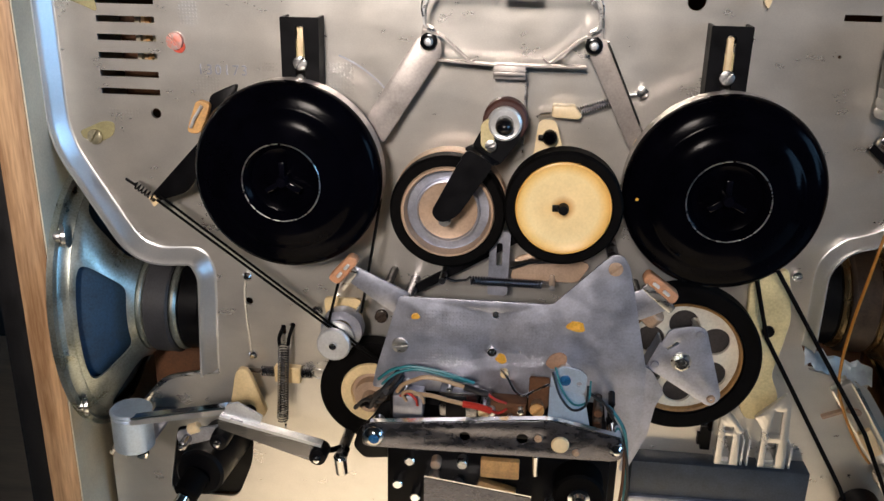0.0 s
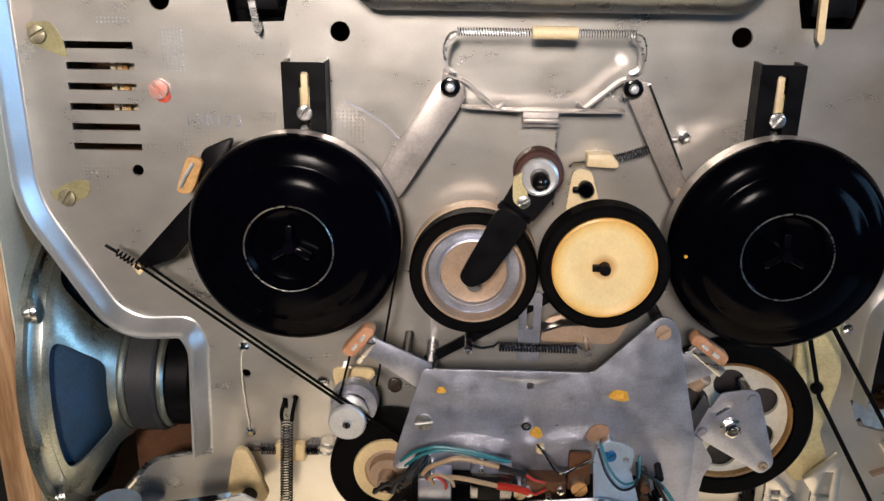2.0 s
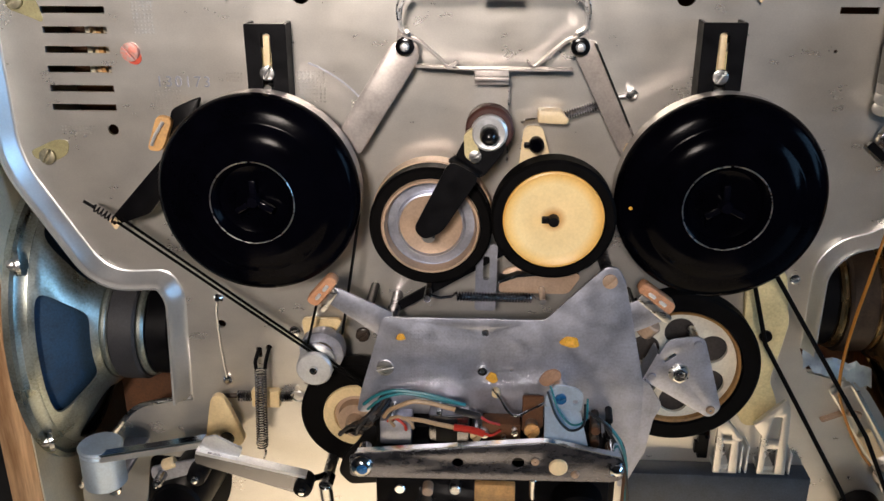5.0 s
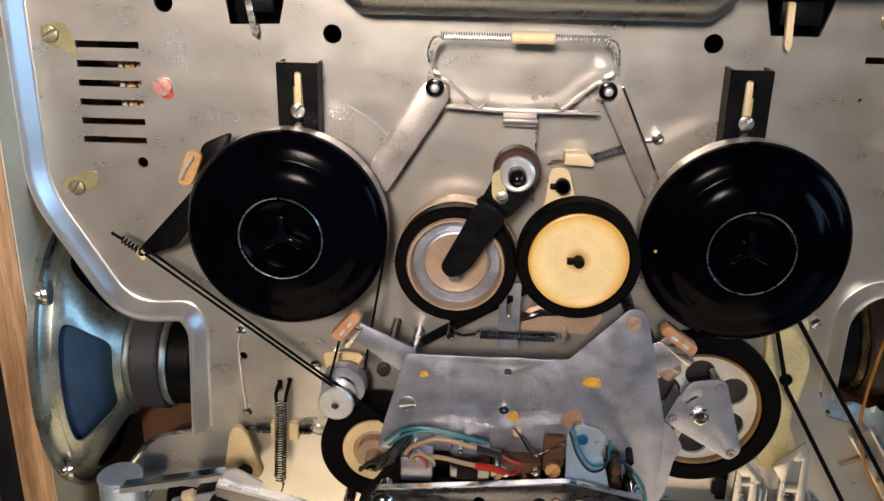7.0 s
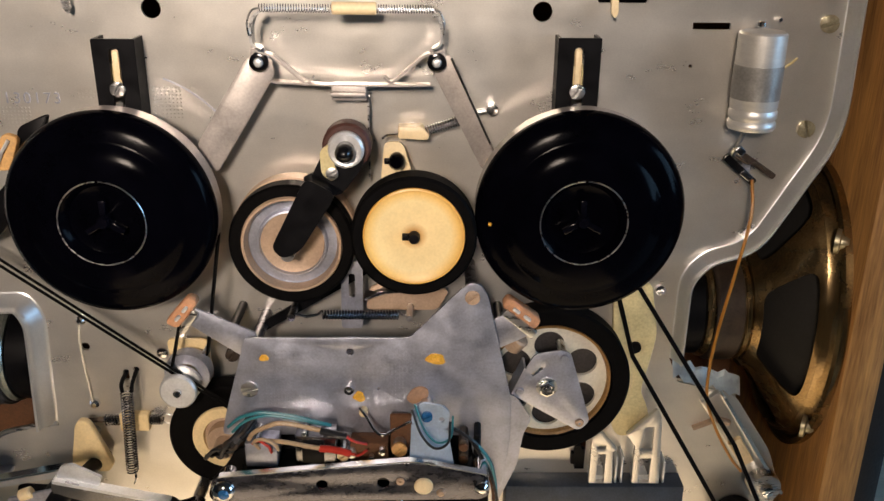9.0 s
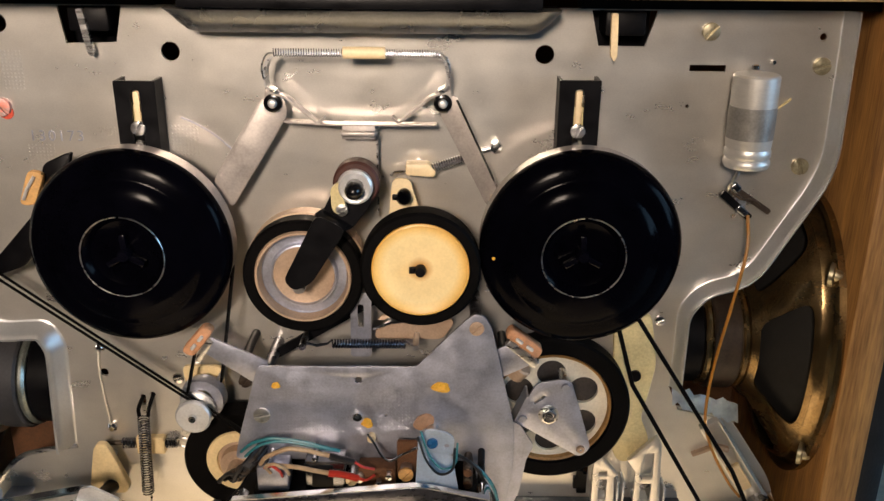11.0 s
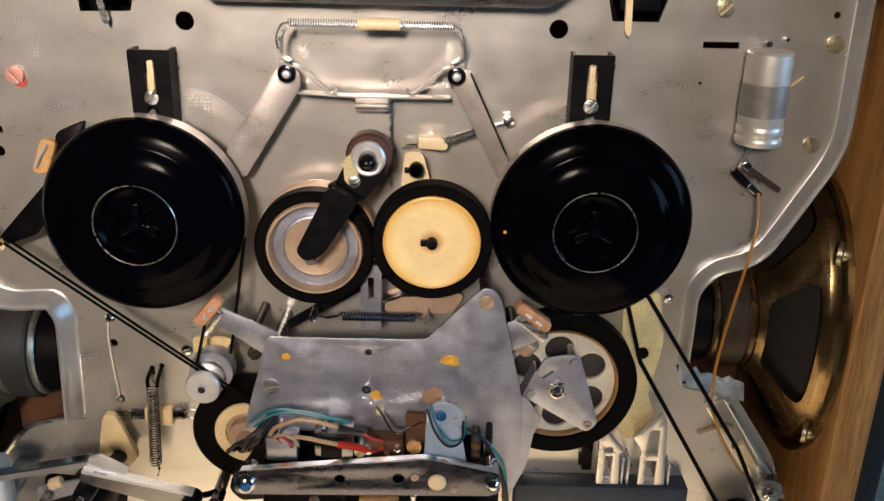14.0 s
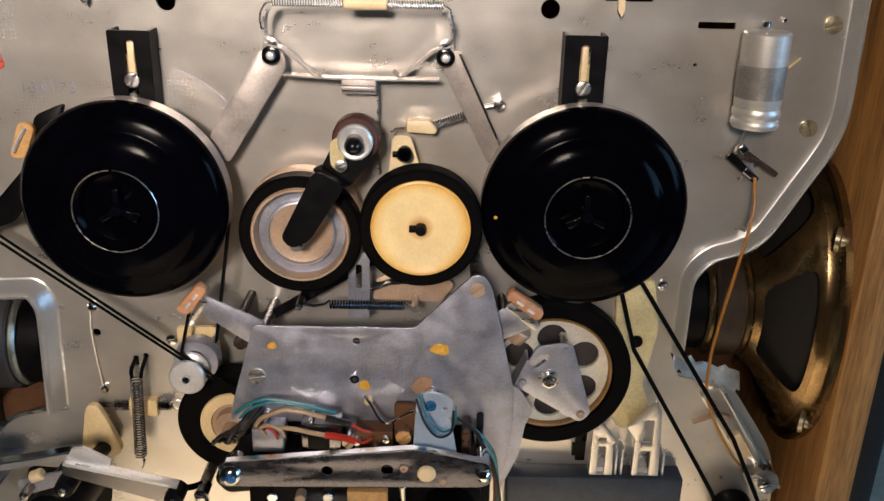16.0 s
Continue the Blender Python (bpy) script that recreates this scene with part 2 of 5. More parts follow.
def joined(bm, own):
    if bm is None:
        return own
    me = bpy.data.meshes.new("tmp")
    own.to_mesh(me)
    own.free()
    bm.from_mesh(me)
    bpy.data.meshes.remove(me)
    return bm


def lathe(x, z, profile, n=64, bm=None, axis="y", base=(0, 0, 0)):
    """Turned shape: profile of (radius, y) about the axis through (x, z)."""
    own = bmesh.new()
    rings = []
    for r, y in profile:
        if r < 1e-6:
            rings.append([own.verts.new((x, y, z))])
        else:
            rings.append([own.verts.new((x + r * math.cos(2 * math.pi * i / n), y, z + r * math.sin(2 * math.pi * i / n))) for i in range(n)])
    for a, b in zip(rings, rings[1:]):
        for i in range(n):
            q = [a[i % len(a)], a[(i + 1) % len(a)], b[(i + 1) % len(b)], b[i % len(b)]]
            q = list(dict.fromkeys(q))
            if len(q) > 2:
                own.faces.new(q)
    return joined(bm, own)


def tube(points, r, n=8, bm=None, closed=False):
    """A round wire through the points."""
    own = bmesh.new()
    ps = [Vector(p) for p in points]
    k = len(ps)
    up, rings = None, []
    for i in range(k):
        a = ps[(i - 1) % k] if closed else ps[max(0, i - 1)]
        b = ps[(i + 1) % k] if closed else ps[min(k - 1, i + 1)]
        d = (b - a).normalized()
        if up is None:
            up = d.orthogonal().normalized()
        up = (up - d * up.dot(d)).normalized()
        side = d.cross(up)
        rings.append([own.verts.new(ps[i] + r * (math.cos(2 * math.pi * j / n) * up + math.sin(2 * math.pi * j / n) * side)) for j in range(n)])
    for i in range(k if closed else k - 1):
        a, b = rings[i], rings[(i + 1) % k]
        for j in range(n):
            own.faces.new((a[j], a[(j + 1) % n], b[(j + 1) % n], b[j]))
    if not closed:
        own.faces.new(rings[0])
        own.faces.new(rings[-1])
    return joined(bm, own)


def curve_points(ctrl, n=8):
    """A smooth line through the control points."""
    p = [Vector(c) for c in ctrl]
    p = [2 * p[0] - p[1], *p, 2 * p[-1] - p[-2]]
    out = []
    for i in range(1, len(p) - 2):
        for j in range(n):
            f = j / n
            a, b, c, d = p[i - 1], p[i], p[i + 1], p[i + 2]
            out.append(0.5 * (2 * b + (c - a) * f + (2 * a - 5 * b + 4 * c - d) * f * f + (3 * b - a - 3 * c + d) * f ** 3))
    return out + [p[-2]]


def coil(p0, p1, radius, wire, turns, n=10, bm=None, hook=0.0):
    """A coil spring between two points, with straight hooks at its ends."""
    p0, p1 = Vector(p0), Vector(p1)
    d = (p1 - p0).normalized()
    u = d.orthogonal().normalized()
    v = d.cross(u)
    k = int(turns * n)
    pts = [p0 - d * hook] if hook else []
    pts += [p0 + (p1 - p0) * i / k + radius * (math.cos(2 * math.pi * i / n) * u + math.sin(2 * math.pi * i / n) * v) for i in range(k + 1)]
    if hook:
        pts.append(p1 + d * hook)
    return tube(pts, wire, 5, bm)


def block(x0, x1, y0, y1, z0, z1, bevel=0.0, bm=None):
    own = bmesh.new()
    bmesh.ops.create_cube(own, size=1)
    for v in own.verts:
        v.co = Vector(((x0 + x1) / 2 + v.co.x * (x1 - x0), (y0 + y1) / 2 + v.co.y * (y1 - y0), (z0 + z1) / 2 + v.co.z * (z1 - z0)))
    if bevel:
        bmesh.ops.bevel(own, geom=own.edges[:], offset=bevel, segments=2, profile=0.5, affect="EDGES")
    return joined(bm, own)


def strip(pts, y0, y1, t, bm=None):
    """A band of sheet metal set on edge: it follows the line of (x, z) and reaches from y0 to y1."""
    ps = [Vector(p) for p in pts]
    left, right = [], []
    for i, p in enumerate(ps):
        d = (ps[min(i + 1, len(ps) - 1)] - ps[max(i - 1, 0)]).normalized()
        nrm = Vector((-d.y, d.x)) * t / 2
        left.append(tuple(p + nrm))
        right.append(tuple(p - nrm))
    return slab(left + right[::-1], y0, y1, bm=bm)


def cylinder(p0, p1, r, n=24, bm=None, bevel=0.0):
    p0, p1 = Vector(p0), Vector(p1)
    d = (p1 - p0).normalized()
    L = (p1 - p0).length
    prof = [(0, 0), (r - bevel, 0), (r, bevel), (r, L - bevel), (r - bevel, L), (0, L)] if bevel else [(0, 0), (r, 0), (r, L), (0, L)]
    own = lathe(0, 0, prof, n)
    q = Vector((0, 1, 0)).rotation_difference(d).to_matrix().to_4x4()
    bmesh.ops.transform(own, matrix=Matrix.Translation(p0) @ q, verts=own.verts)
    return joined(bm, own)


def half_disc(x, z, r, gap, a):
    """The outline of half a slotted screw head."""
    b = math.asin(gap / r)
    return [(x + r * math.cos(a + b + (math.pi - 2 * b) * i / 14), z + r * math.sin(a + b + (math.pi - 2 * b) * i / 14)) for i in range(15)]


def slotted_head(x, z, y, r, h, a, bm=None):
    """A slotted screw head that stands on y: two raised halves over a disc."""
    bm = lathe(x, z, [(0, y - 0.4 * h), (r, y - 0.4 * h), (r, y)], 24, bm)
    for k in (0, math.pi):
        slab(half_disc(x, z, r, 0.13 * r, a + k), y - h, y - 0.35 * h, bevel=0.18 * h, bm=bm)
    return bm


def screw(x, z, y, r, h=0.0016, a=0.6, mat=None, label="slotted zinc screw in the steel deck", group=""):
    return solid("screw", slotted_head(x, z, y, r, h, a), mat or STEEL, label, "screw", group, at=(x, y, z))


def hexagon(x, z, r, a=0.0):
    return circle(x, z, r, 6, a)

# ---------------------------------------------------------------- room round the machine
def room():
    def wall(name, bm, mat, label):
        return solid(name, bm, mat, label, "wall", kind="structure")
    solid("floor", block(-2.3, 2.3, -1.5, 1.2, -0.80, -0.75), FLOORWOOD, "brown wooden room floor under the table", "floor", kind="structure")
    solid("ceiling", block(-2.3, 2.3, -1.5, 1.2, 1.85, 1.90), WALLPAINT, "dark painted room ceiling", "ceiling", kind="structure")
    wall("wall_north", block(-2.3, 2.3, 1.2, 1.3, -0.75, 1.85), WALLPAINT, "dark painted wall behind the machine")
    wall("wall_west", block(-2.4, -2.3, -1.5, 1.2, -0.75, 1.85), WALLPAINT, "dark painted side wall of the room")
    # Unseen wall; its opening is cut to let sun onto the table front only.
    wall("wall_south", slab(rect(-2.3, 2.3, -0.75, 1.85), -1.5, -1.4, [rect(-0.370, 0.155, 0.742, 1.03)]), WALLPAINT, "unseen dark painted wall with a window opening")
    bm = slab(rect(-1.5, 1.2, -0.75, 1.85), 2.3, 2.4, [rect(-1.6, -0.4, 0.3, 1.6)])
    for v in bm.verts:
        v.co = Vector((v.co.y, v.co.x, v.co.z))
    wall("wall_east", bm, WALLPAINT, "unseen dark painted wall with a window opening")


room()
table = thing("table", (0, -0.3, 0.0), "pale topped wooden table that carries the open machine", "table")
part("tabletop", block(-0.75, 0.75, -0.43, 0.45, -0.03, 0.0, 0.004), TABLE, table)
for lx in (-0.68, 0.68):
    for ly in (-0.38, 0.38):
        part("leg", block(lx - 0.03, lx + 0.03, ly - 0.03, ly + 0.03, -0.75, -0.03, 0.004), FLOORWOOD, table)

# ---------------------------------------------------------------- wooden case
CASE = thing("wooden_case", (0, 0.04, 0.0), "open plywood machine case standing upright on the table", "case")
part("side_board", block(-0.252, -0.2345, -0.026, 0.12, 0.0, 0.461, 0.001), WOOD, CASE, "pale plywood side board")
part("lining", block(-0.2344, -0.2336, -0.0255, 0.12, 0.02, 0.4300), PAPER, CASE, "off-white paper lining")
part("side_board", block(0.2335, 0.252, -0.028, 0.12, 0.0, 0.461, 0.001), DARKWOOD, CASE, "brown stained plywood side board")
part("top_board", block(-0.252, 0.252, -0.032, 0.12, 0.461, 0.480, 0.0012), WOODTOP, CASE, "pale pine top board")
part("bottom_board", block(-0.234, 0.233, -0.026, 0.12, 0.0, 0.018, 0.001), WOOD, CASE)
part("back_panel", block(-0.234, 0.233, 0.112, 0.12, 0.018, 0.461), HARDBOARD, CASE, "brown hardboard back panel")
for bx in ((-0.274, -0.2525), (0.2525, 0.272)):
    part("trim", block(*bx, -0.014, 0.12, 0.0, 0.482, 0.003), VINYL, CASE, "black vinyl edge trim")
# Black strips added for the shade in the gap under the top board.
part("gap_shade", block(-0.233, -0.09, -0.002, 0.012, 0.4545, 0.461), BLACK, CASE)
part("gap_shade", block(0.1, 0.233, -0.002, 0.012, 0.4545, 0.461), BLACK, CASE)

# ---------------------------------------------------------------- the deck
LEFT_EDGE = [(-0.2265, 0.4545), (-0.2265, 0.357), (-0.1915, 0.2975), (-0.1600, 0.2995), (-0.1530, 0.2870), (-0.1560, 0.2245)]
LEFT_LOW = [(-0.1730, 0.2220), (-0.1880, 0.2180), (-0.2000, 0.2040), (-0.2170, 0.1800), (-0.2265, 0.1640), (-0.2265, 0.05)]
RIGHT_EDGE = [(0.2172, 0.4545), (0.2182, 0.3825), (0.1890, 0.3285), (0.1680, 0.3225), (0.1580, 0.3100), (0.1580, 0.2640)]
RIGHT_LOW = [(0.1640, 0.2500), (0.1940, 0.2430), (0.2170, 0.2090), (0.2240, 0.1900), (0.2240, 0.05)]


def eased(pts, r=0.012, n=6):
    """The open line with its corners rounded."""
    out = [tuple(pts[0])]
    for i in range(1, len(pts) - 1):
        p, a, b = Vector(pts[i]), Vector(pts[i - 1]), Vector(pts[i + 1])
        d = min(r, 0.45 * (a - p).length, 0.45 * (b - p).length)
        s, e = p + (a - p).normalized() * d, p + (b - p).normalized() * d
        out += [tuple((1 - f) ** 2 * s + 2 * f * (1 - f) * p + f * f * e) for f in (j / n for j in range(n + 1))]
    return out + [tuple(pts[-1])]


def deck():
    d = thing("deck_plate", (0, 0, 0.3), "dull zinc-plated steel deck plate with punched slots and holes", "deck plate", kind="structure")
    outline = eased(LEFT_EDGE) + eased(LEFT_LOW, 0.008) + eased(RIGHT_LOW, 0.006)[::-1] + eased(RIGHT_EDGE)[::-1]
    holes = [rect(-0.2055 - 0.0003 * i, -0.1755 - 0.0001 * i, 0.4250 - 0.009 * i, 0.4282 - 0.009 * i, 0.0004) for i in range(6)]
    holes += [circle(-0.179, 0.371, 0.0026), circle(-0.162, 0.446, 0.0043), circle(-0.085, 0.434, 0.0043), circle(0.085, 0.434, 0.0043)]
    holes += [rect(0.1512, 0.1678, 0.4270, 0.4300, 0.0004), circle(-0.136, 0.269, 0.0022), circle(-0.098, 0.2655, 0.0030), circle(-0.0625, 0.2655, 0.0036)]
    holes += [rounded([(-0.1340, 0.4538), (-0.1318, 0.4372), (-0.1090, 0.4378), (-0.1052, 0.4538)], 0.0006)]
    holes += [rounded([(0.1052, 0.4538), (0.1090, 0.4380), (0.1300, 0.4380), (0.1348, 0.4538)], 0.0006)]
    holes += [rect(-0.1190, -0.1160, 0.2500, 0.2560, 0.0012), circle(-0.1122, 0.2560, 0.0016)]
    holes += [rounded([(-0.192, 0.140), (-0.150, 0.140), (-0.140, 0.165), (-0.138, 0.184), (-0.184, 0.187)], 0.006)]
    holes += [rect(0.1165, 0.1195, 0.2090, 0.2200), rounded([(0.0, 0.15), (0.055, 0.15), (0.055, 0.235), (-0.05, 0.235), (-0.05, 0.15)], 0.004)]
    holes += [circle(0.2100, 0.4430, 0.0016), circle(0.1520, 0.4110, 0.0008)]
    part("sheet", slab(outline, 0.0, 0.0016, holes), ZINC, d)
    # rolled lips along the openings for the loudspeakers
    fold = [(0.0, 0.0), (0.0008, -0.0002), (0.0014, -0.0008), (0.0050, -0.0052), (0.0058, -0.0060), (0.0063, -0.0071), (0.0064, -0.0095)]
    prof = fold + [(0.0075, -0.0095), (0.0074, -0.0066), (0.0066, -0.0052), (0.0024, -0.0002), (0.0012, 0.0012), (0.0, 0.0016)]
    for side, line in ((-1, LEFT_EDGE), (1, RIGHT_EDGE)):
        pts = [Vector(p) for p in eased(line, 0.014, 8)]
        bm = bmesh.new()
        rings = []
        for i, p in enumerate(pts):
            t = (pts[min(i + 1, len(pts) - 1)] - pts[max(i - 1, 0)]).normalized()
            out = Vector((t.y, -t.x)) * (1 if side < 0 else -1)
            wide = 1.0 if side < 0 else 0.58
            rings.append([bm.verts.new((p.x + out.x * o * wide, y, p.y + out.y * o * wide)) for o, y in prof])
        for a, b in zip(rings, rings[1:]):
            for j in range(len(prof)):
                k = (j + 1) % len(prof)
                bm.faces.new((a[j], a[k], b[k], b[j]))
        bm.faces.new(rings[0])
        bm.faces.new(rings[-1])
        part("rolled_lip", bm, LIP, d, "bright rolled lip")
    # rolled lower edge of the left opening
    part("edge_bead", tube([(x, -0.0005, z) for x, z in eased([LEFT_EDGE[-1]] + LEFT_LOW[:-1], 0.008)], 0.0014), STEEL, d)
    # knurled patches pressed into the sheet
    bm = bmesh.new()
    for x0, z0, nx, nz in ((-0.1625, 0.4165, 6, 11), (-0.1565, 0.3780, 8, 8), (-0.2040, 0.3690, 10, 3), (-0.1215, 0.3950, 5, 3), (-0.0880, 0.3860, 8, 9), (-0.1900, 0.4365, 9, 2)):
        for i in range(nx):
            for j in range(nz):
                x, z = x0 + 0.0017 * i, z0 + 0.0017 * j
                c = bm.verts.new((x, -0.00035, z))
                ring = [bm.verts.new((x + 0.0006 * math.cos(a), 0.0, z + 0.0006 * math.sin(a))) for a in (0.8, 2.37, 3.94, 5.5)]
                for k in range(4):
                    bm.faces.new((c, ring[k], ring[(k + 1) % 4]))
    tagged(part("knurling", bm, ZINC, d), kind="stuff")
    # a pale arc worn into the sheet beside the turntable
    arc = [(-0.1028 + r * math.cos(a), 0.3495 + r * math.sin(a)) for r, seq in ((0.0572, range(17)), (0.0580, range(16, -1, -1))) for a in (0.55 + 0.042 * i for i in seq)]
    part("worn_arc", slab(arc, -0.00008, 0.0), DULL, d, "pale worn arc")
    # the stamped number
    fc = bpy.data.curves.new("stamp", "FONT")
    fc.body, fc.size, fc.extrude, fc.space_character = "130173", 0.0072, 0.00008, 1.25
    tmp = new("stamp", fc)
    bpy.context.view_layer.update()
    me = bpy.data.meshes.new_from_object(tmp)
    bpy.data.objects.remove(tmp)
    ob = new("stamped_number", me)
    me.materials.append(DULL)
    ob.parent = d
    ob.matrix_local = pose(-0.1555, -0.0001, 0.392 - 0.3, 90, 0, 0)
    tagged(ob, "faint stamped number 130173")
    # tabs of dried lacquer under the fixing screws
    for n, pts in enumerate(([(-0.221, 0.436), (-0.210, 0.4365), (-0.2055, 0.428), (-0.2045, 0.4205), (-0.210, 0.423), (-0.221, 0.427)], [(-0.2215, 0.3600), (-0.208, 0.3660), (-0.2015, 0.3655), (-0.203, 0.3585), (-0.210, 0.3550), (-0.2195, 0.3560)])):
        part("lacquer_patch", slab(rounded(pts, 0.003), -0.0004, 0.0), OLIVE, d, "olive dried lacquer")
    return d


DECK = deck()
for sx, sz, a in ((0.1590, 0.4450, 0.8), (-0.2165, 0.4310, 0.5), (-0.2130, 0.3575, 1.0), (0.2110, 0.4300, 0.3), (0.2080, 0.3830, 1.9)):
    screw(sx, sz, 0.0, 0.0040, 0.0020, a, PASSIVATED, "slotted yellow-passivated screw in the steel deck", "deck fixing screws")
RS = thing("sealed_screw", (-0.1655, 0, 0.408), "slotted screw sealed with red lacquer", "screw")
part("head", slotted_head(-0.1655, 0.408, 0.0, 0.0043, 0.0024, 2.3), REDHEAD, RS)
part("seal", slab(rounded([(-0.1685, 0.4065), (-0.1665, 0.4025), (-0.1625, 0.4020), (-0.1605, 0.4045), (-0.1615, 0.4085), (-0.166, 0.409)], 0.002), -0.0006, 0.0), REDLAC, RS, "smeared red lacquer")

# dark interior behind the punched slots
TS = thing("terminal_strip", (-0.19, 0.03, 0.40), "terminal strip with brass tags behind the deck slots", "terminal strip")
part("board", block(-0.21, -0.17, 0.034, 0.037, 0.018, 0.43), HARDBOARD, TS)
for k in range(7):
    part("tag", block(-0.1915 + 0.0027 * k, -0.1892 + 0.0027 * k, 0.012 + 0.002 * (k % 2), 0.034, 0.395, 0.4215), (PAPER, IVORY, PADTAN)[k % 3], TS)


# ---------------------------------------------------------------- reel turntables
def turntable(cx, cz, label):
    t = thing("reel_turntable", (cx, 0, cz), label, "turntable", "pair of reel turntables")
    part("platter", lathe(cx, cz, [(0, -0.0345), (0.010, -0.0345), (0.0155, -0.0365), (0.0178, -0.0405), (0.0192, -0.0412), (0.026, -0.0400), (0.0325, -0.0385), (0.0338, -0.0372), (0.0352, -0.0368),
                                   (0.0385, -0.0362), (0.0425, -0.0345), (0.0448, -0.0325), (0.0460, -0.0295), (0.0460, -0.0270), (0.0450, -0.0265), (0.010, -0.0265)], 96), GLOSSBLACK, t)
    part("rim_band", lathe(cx, cz, [(0.0440, -0.0275), (0.0456, -0.0272), (0.0458, -0.0180), (0.0445, -0.0165), (0.010, -0.0160)], 96), LEVERGREY, t, "plain steel rim under the platter")
    arc = [(cx + 0.0187 * math.cos(a), -0.0416, cz + 0.0187 * math.sin(a)) for a in (math.pi / 2 + 0.04 + i * (2 * math.pi - 0.08) / 72 for i in range(73))]
    part("ring", tube(arc, 0.00032, 6), STEEL, t, "thin bright ring")
    bm = lathe(cx, cz, [(0, -0.0420), (0.0022, -0.0418), (0.0032, -0.0400), (0.0034, -0.0345)], 24)
    for k in range(3):
        a = 0.5 + 2 * math.pi * k / 3
        b = block(0.002, 0.0095, -0.0395, -0.0345, -0.0014, 0.0014, 0.0005)
        bmesh.ops.rotate(b, verts=b.verts, cent=(0, 0, 0), matrix=Matrix.Rotation(a, 3, "Y"))
        bmesh.ops.translate(b, verts=b.verts, vec=(cx, 0, cz))
        joined(bm, b)
    part("spindle", bm, SPINDLE, t, "black three-winged spindle")
    part("shaft", lathe(cx, cz, [(0.010, -0.0265), (0.010, -0.0160), (0.012, -0.0155), (0.012, 0.0)], 32), STEEL, t)
    return t


TL = turntable(-0.1028, 0.3495, "glossy black reel turntable with a steel rim")
TR = turntable(0.1022, 0.3510, "glossy black reel turntable with a small amber dot")
part("amber_dot", lathe(0.0625, 0.3485, [(0, -0.0362), (0.0008, -0.0360), (0.0010, -0.0330)], 12), GLUE, TR, "small amber lacquer dot")


# ---------------------------------------------------------------- slotted black slide brackets
def slide_bracket(cx, z0, z1, sz):
    b = thing("slide_bracket", (cx, 0, z0), "black slotted slide bracket above the turntable", "bracket", "slide brackets")
    slot = rounded([(cx - 0.0024, z0 + 0.006), (cx + 0.0024, z0 + 0.006), (cx + 0.0022, z1 - 0.004), (cx - 0.0022, z1 - 0.004)], 0.002)
    bm = slab(rounded([(cx - 0.0092, z0), (cx + 0.0092, z0), (cx + 0.0094, z1), (cx - 0.0094, z1)], 0.0006), -0.0120, -0.0105, [slot])
    block(cx - 0.0092, cx - 0.0078, -0.0105, 0.0, z0, z1, 0.0, bm)
    block(cx + 0.0078, cx + 0.0092, -0.0105, 0.0, z0, z1, 0.0, bm)
    part("channel", bm, BLACK, b)
    part("slider", block(cx - 0.0015, cx + 0.0015, -0.0110, 0.0, sz - 0.001, z1 - 0.0050, 0.0005), IVORY, b, "cream plastic slider")
    part("slider_foot", block(cx - 0.0034, cx + 0.0034, -0.0095, 0.0, sz + 0.001, sz + 0.0105, 0.0005), YELLOW, b)
    part("stud", cylinder((cx - 0.0004, -0.0115, sz - 0.0070), (cx - 0.0004, 0, sz - 0.0070), 0.0016, 12), STEEL, b)
    part("screw_head", slotted_head(cx, sz, -0.0112, 0.0034, 0.0018, 1.0), STEEL, b, "slotted steel screw")


slide_bracket(-0.0993, 0.385, 0.4225, 0.4010)
slide_bracket(0.1003, 0.385, 0.4245, 0.4015)


# ---------------------------------------------------------------- idler wheels
def wheel_tyre(cx, cz, r0, r1, y0, y1):
    w = 0.0012
    return lathe(cx, cz, [(r0, y0 + w), (r0 + 0.0006, y0), (r1 - w, y0), (r1, y0 + w), (r1, y1 - w), (r1 - w, y1), (r0, y1)], 80)


GW = thing("idler_wheel", (-0.0255, 0, 0.3345), "grey metal idler wheel with a black rubber tyre", "idler wheel")
gx, gz = -0.0255, 0.3345
part("tyre", wheel_tyre(gx, gz, 0.0226, 0.0282, -0.0270, -0.0170), RUBBER, GW, "black rubber tyre")
part("rim", lathe(gx, gz, [(0.0228, -0.0262), (0.0222, -0.0275), (0.0212, -0.0275), (0.0206, -0.0255), (0.0200, -0.0225)], 80), TAN, GW, "tan painted rim")
part("channel_ring", lathe(gx, gz, [(0.0206, -0.0250), (0.0200, -0.0215), (0.0160, -0.0215), (0.0155, -0.0250), (0.0148, -0.0252), (0.0142, -0.0225)], 80), DULL, GW, "grey grooved ring")
part("dish", lathe(gx, gz, [(0.0150, -0.0235), (0.0120, -0.0225), (0.004, -0.0225), (0.004, -0.0300), (0, -0.0300)], 64), TAN, GW)
part("back_flange", lathe(gx, gz, [(0.0270, -0.0172), (0.0285, -0.0165), (0.0285, -0.0080), (0.0270, -0.0070), (0.006, -0.0070), (0.006, 0.0)], 80), TAN, GW, "tan flange behind the tyre")

WW = thing("idler_wheel", (0.0295, 0, 0.342), "cream plastic idler wheel with a black rubber tyre", "idler wheel")
wx, wz = 0.0295, 0.3420
part("tyre", wheel_tyre(wx, wz, 0.0224, 0.0276, -0.0360, -0.0240), RUBBER, WW, "black rubber tyre")
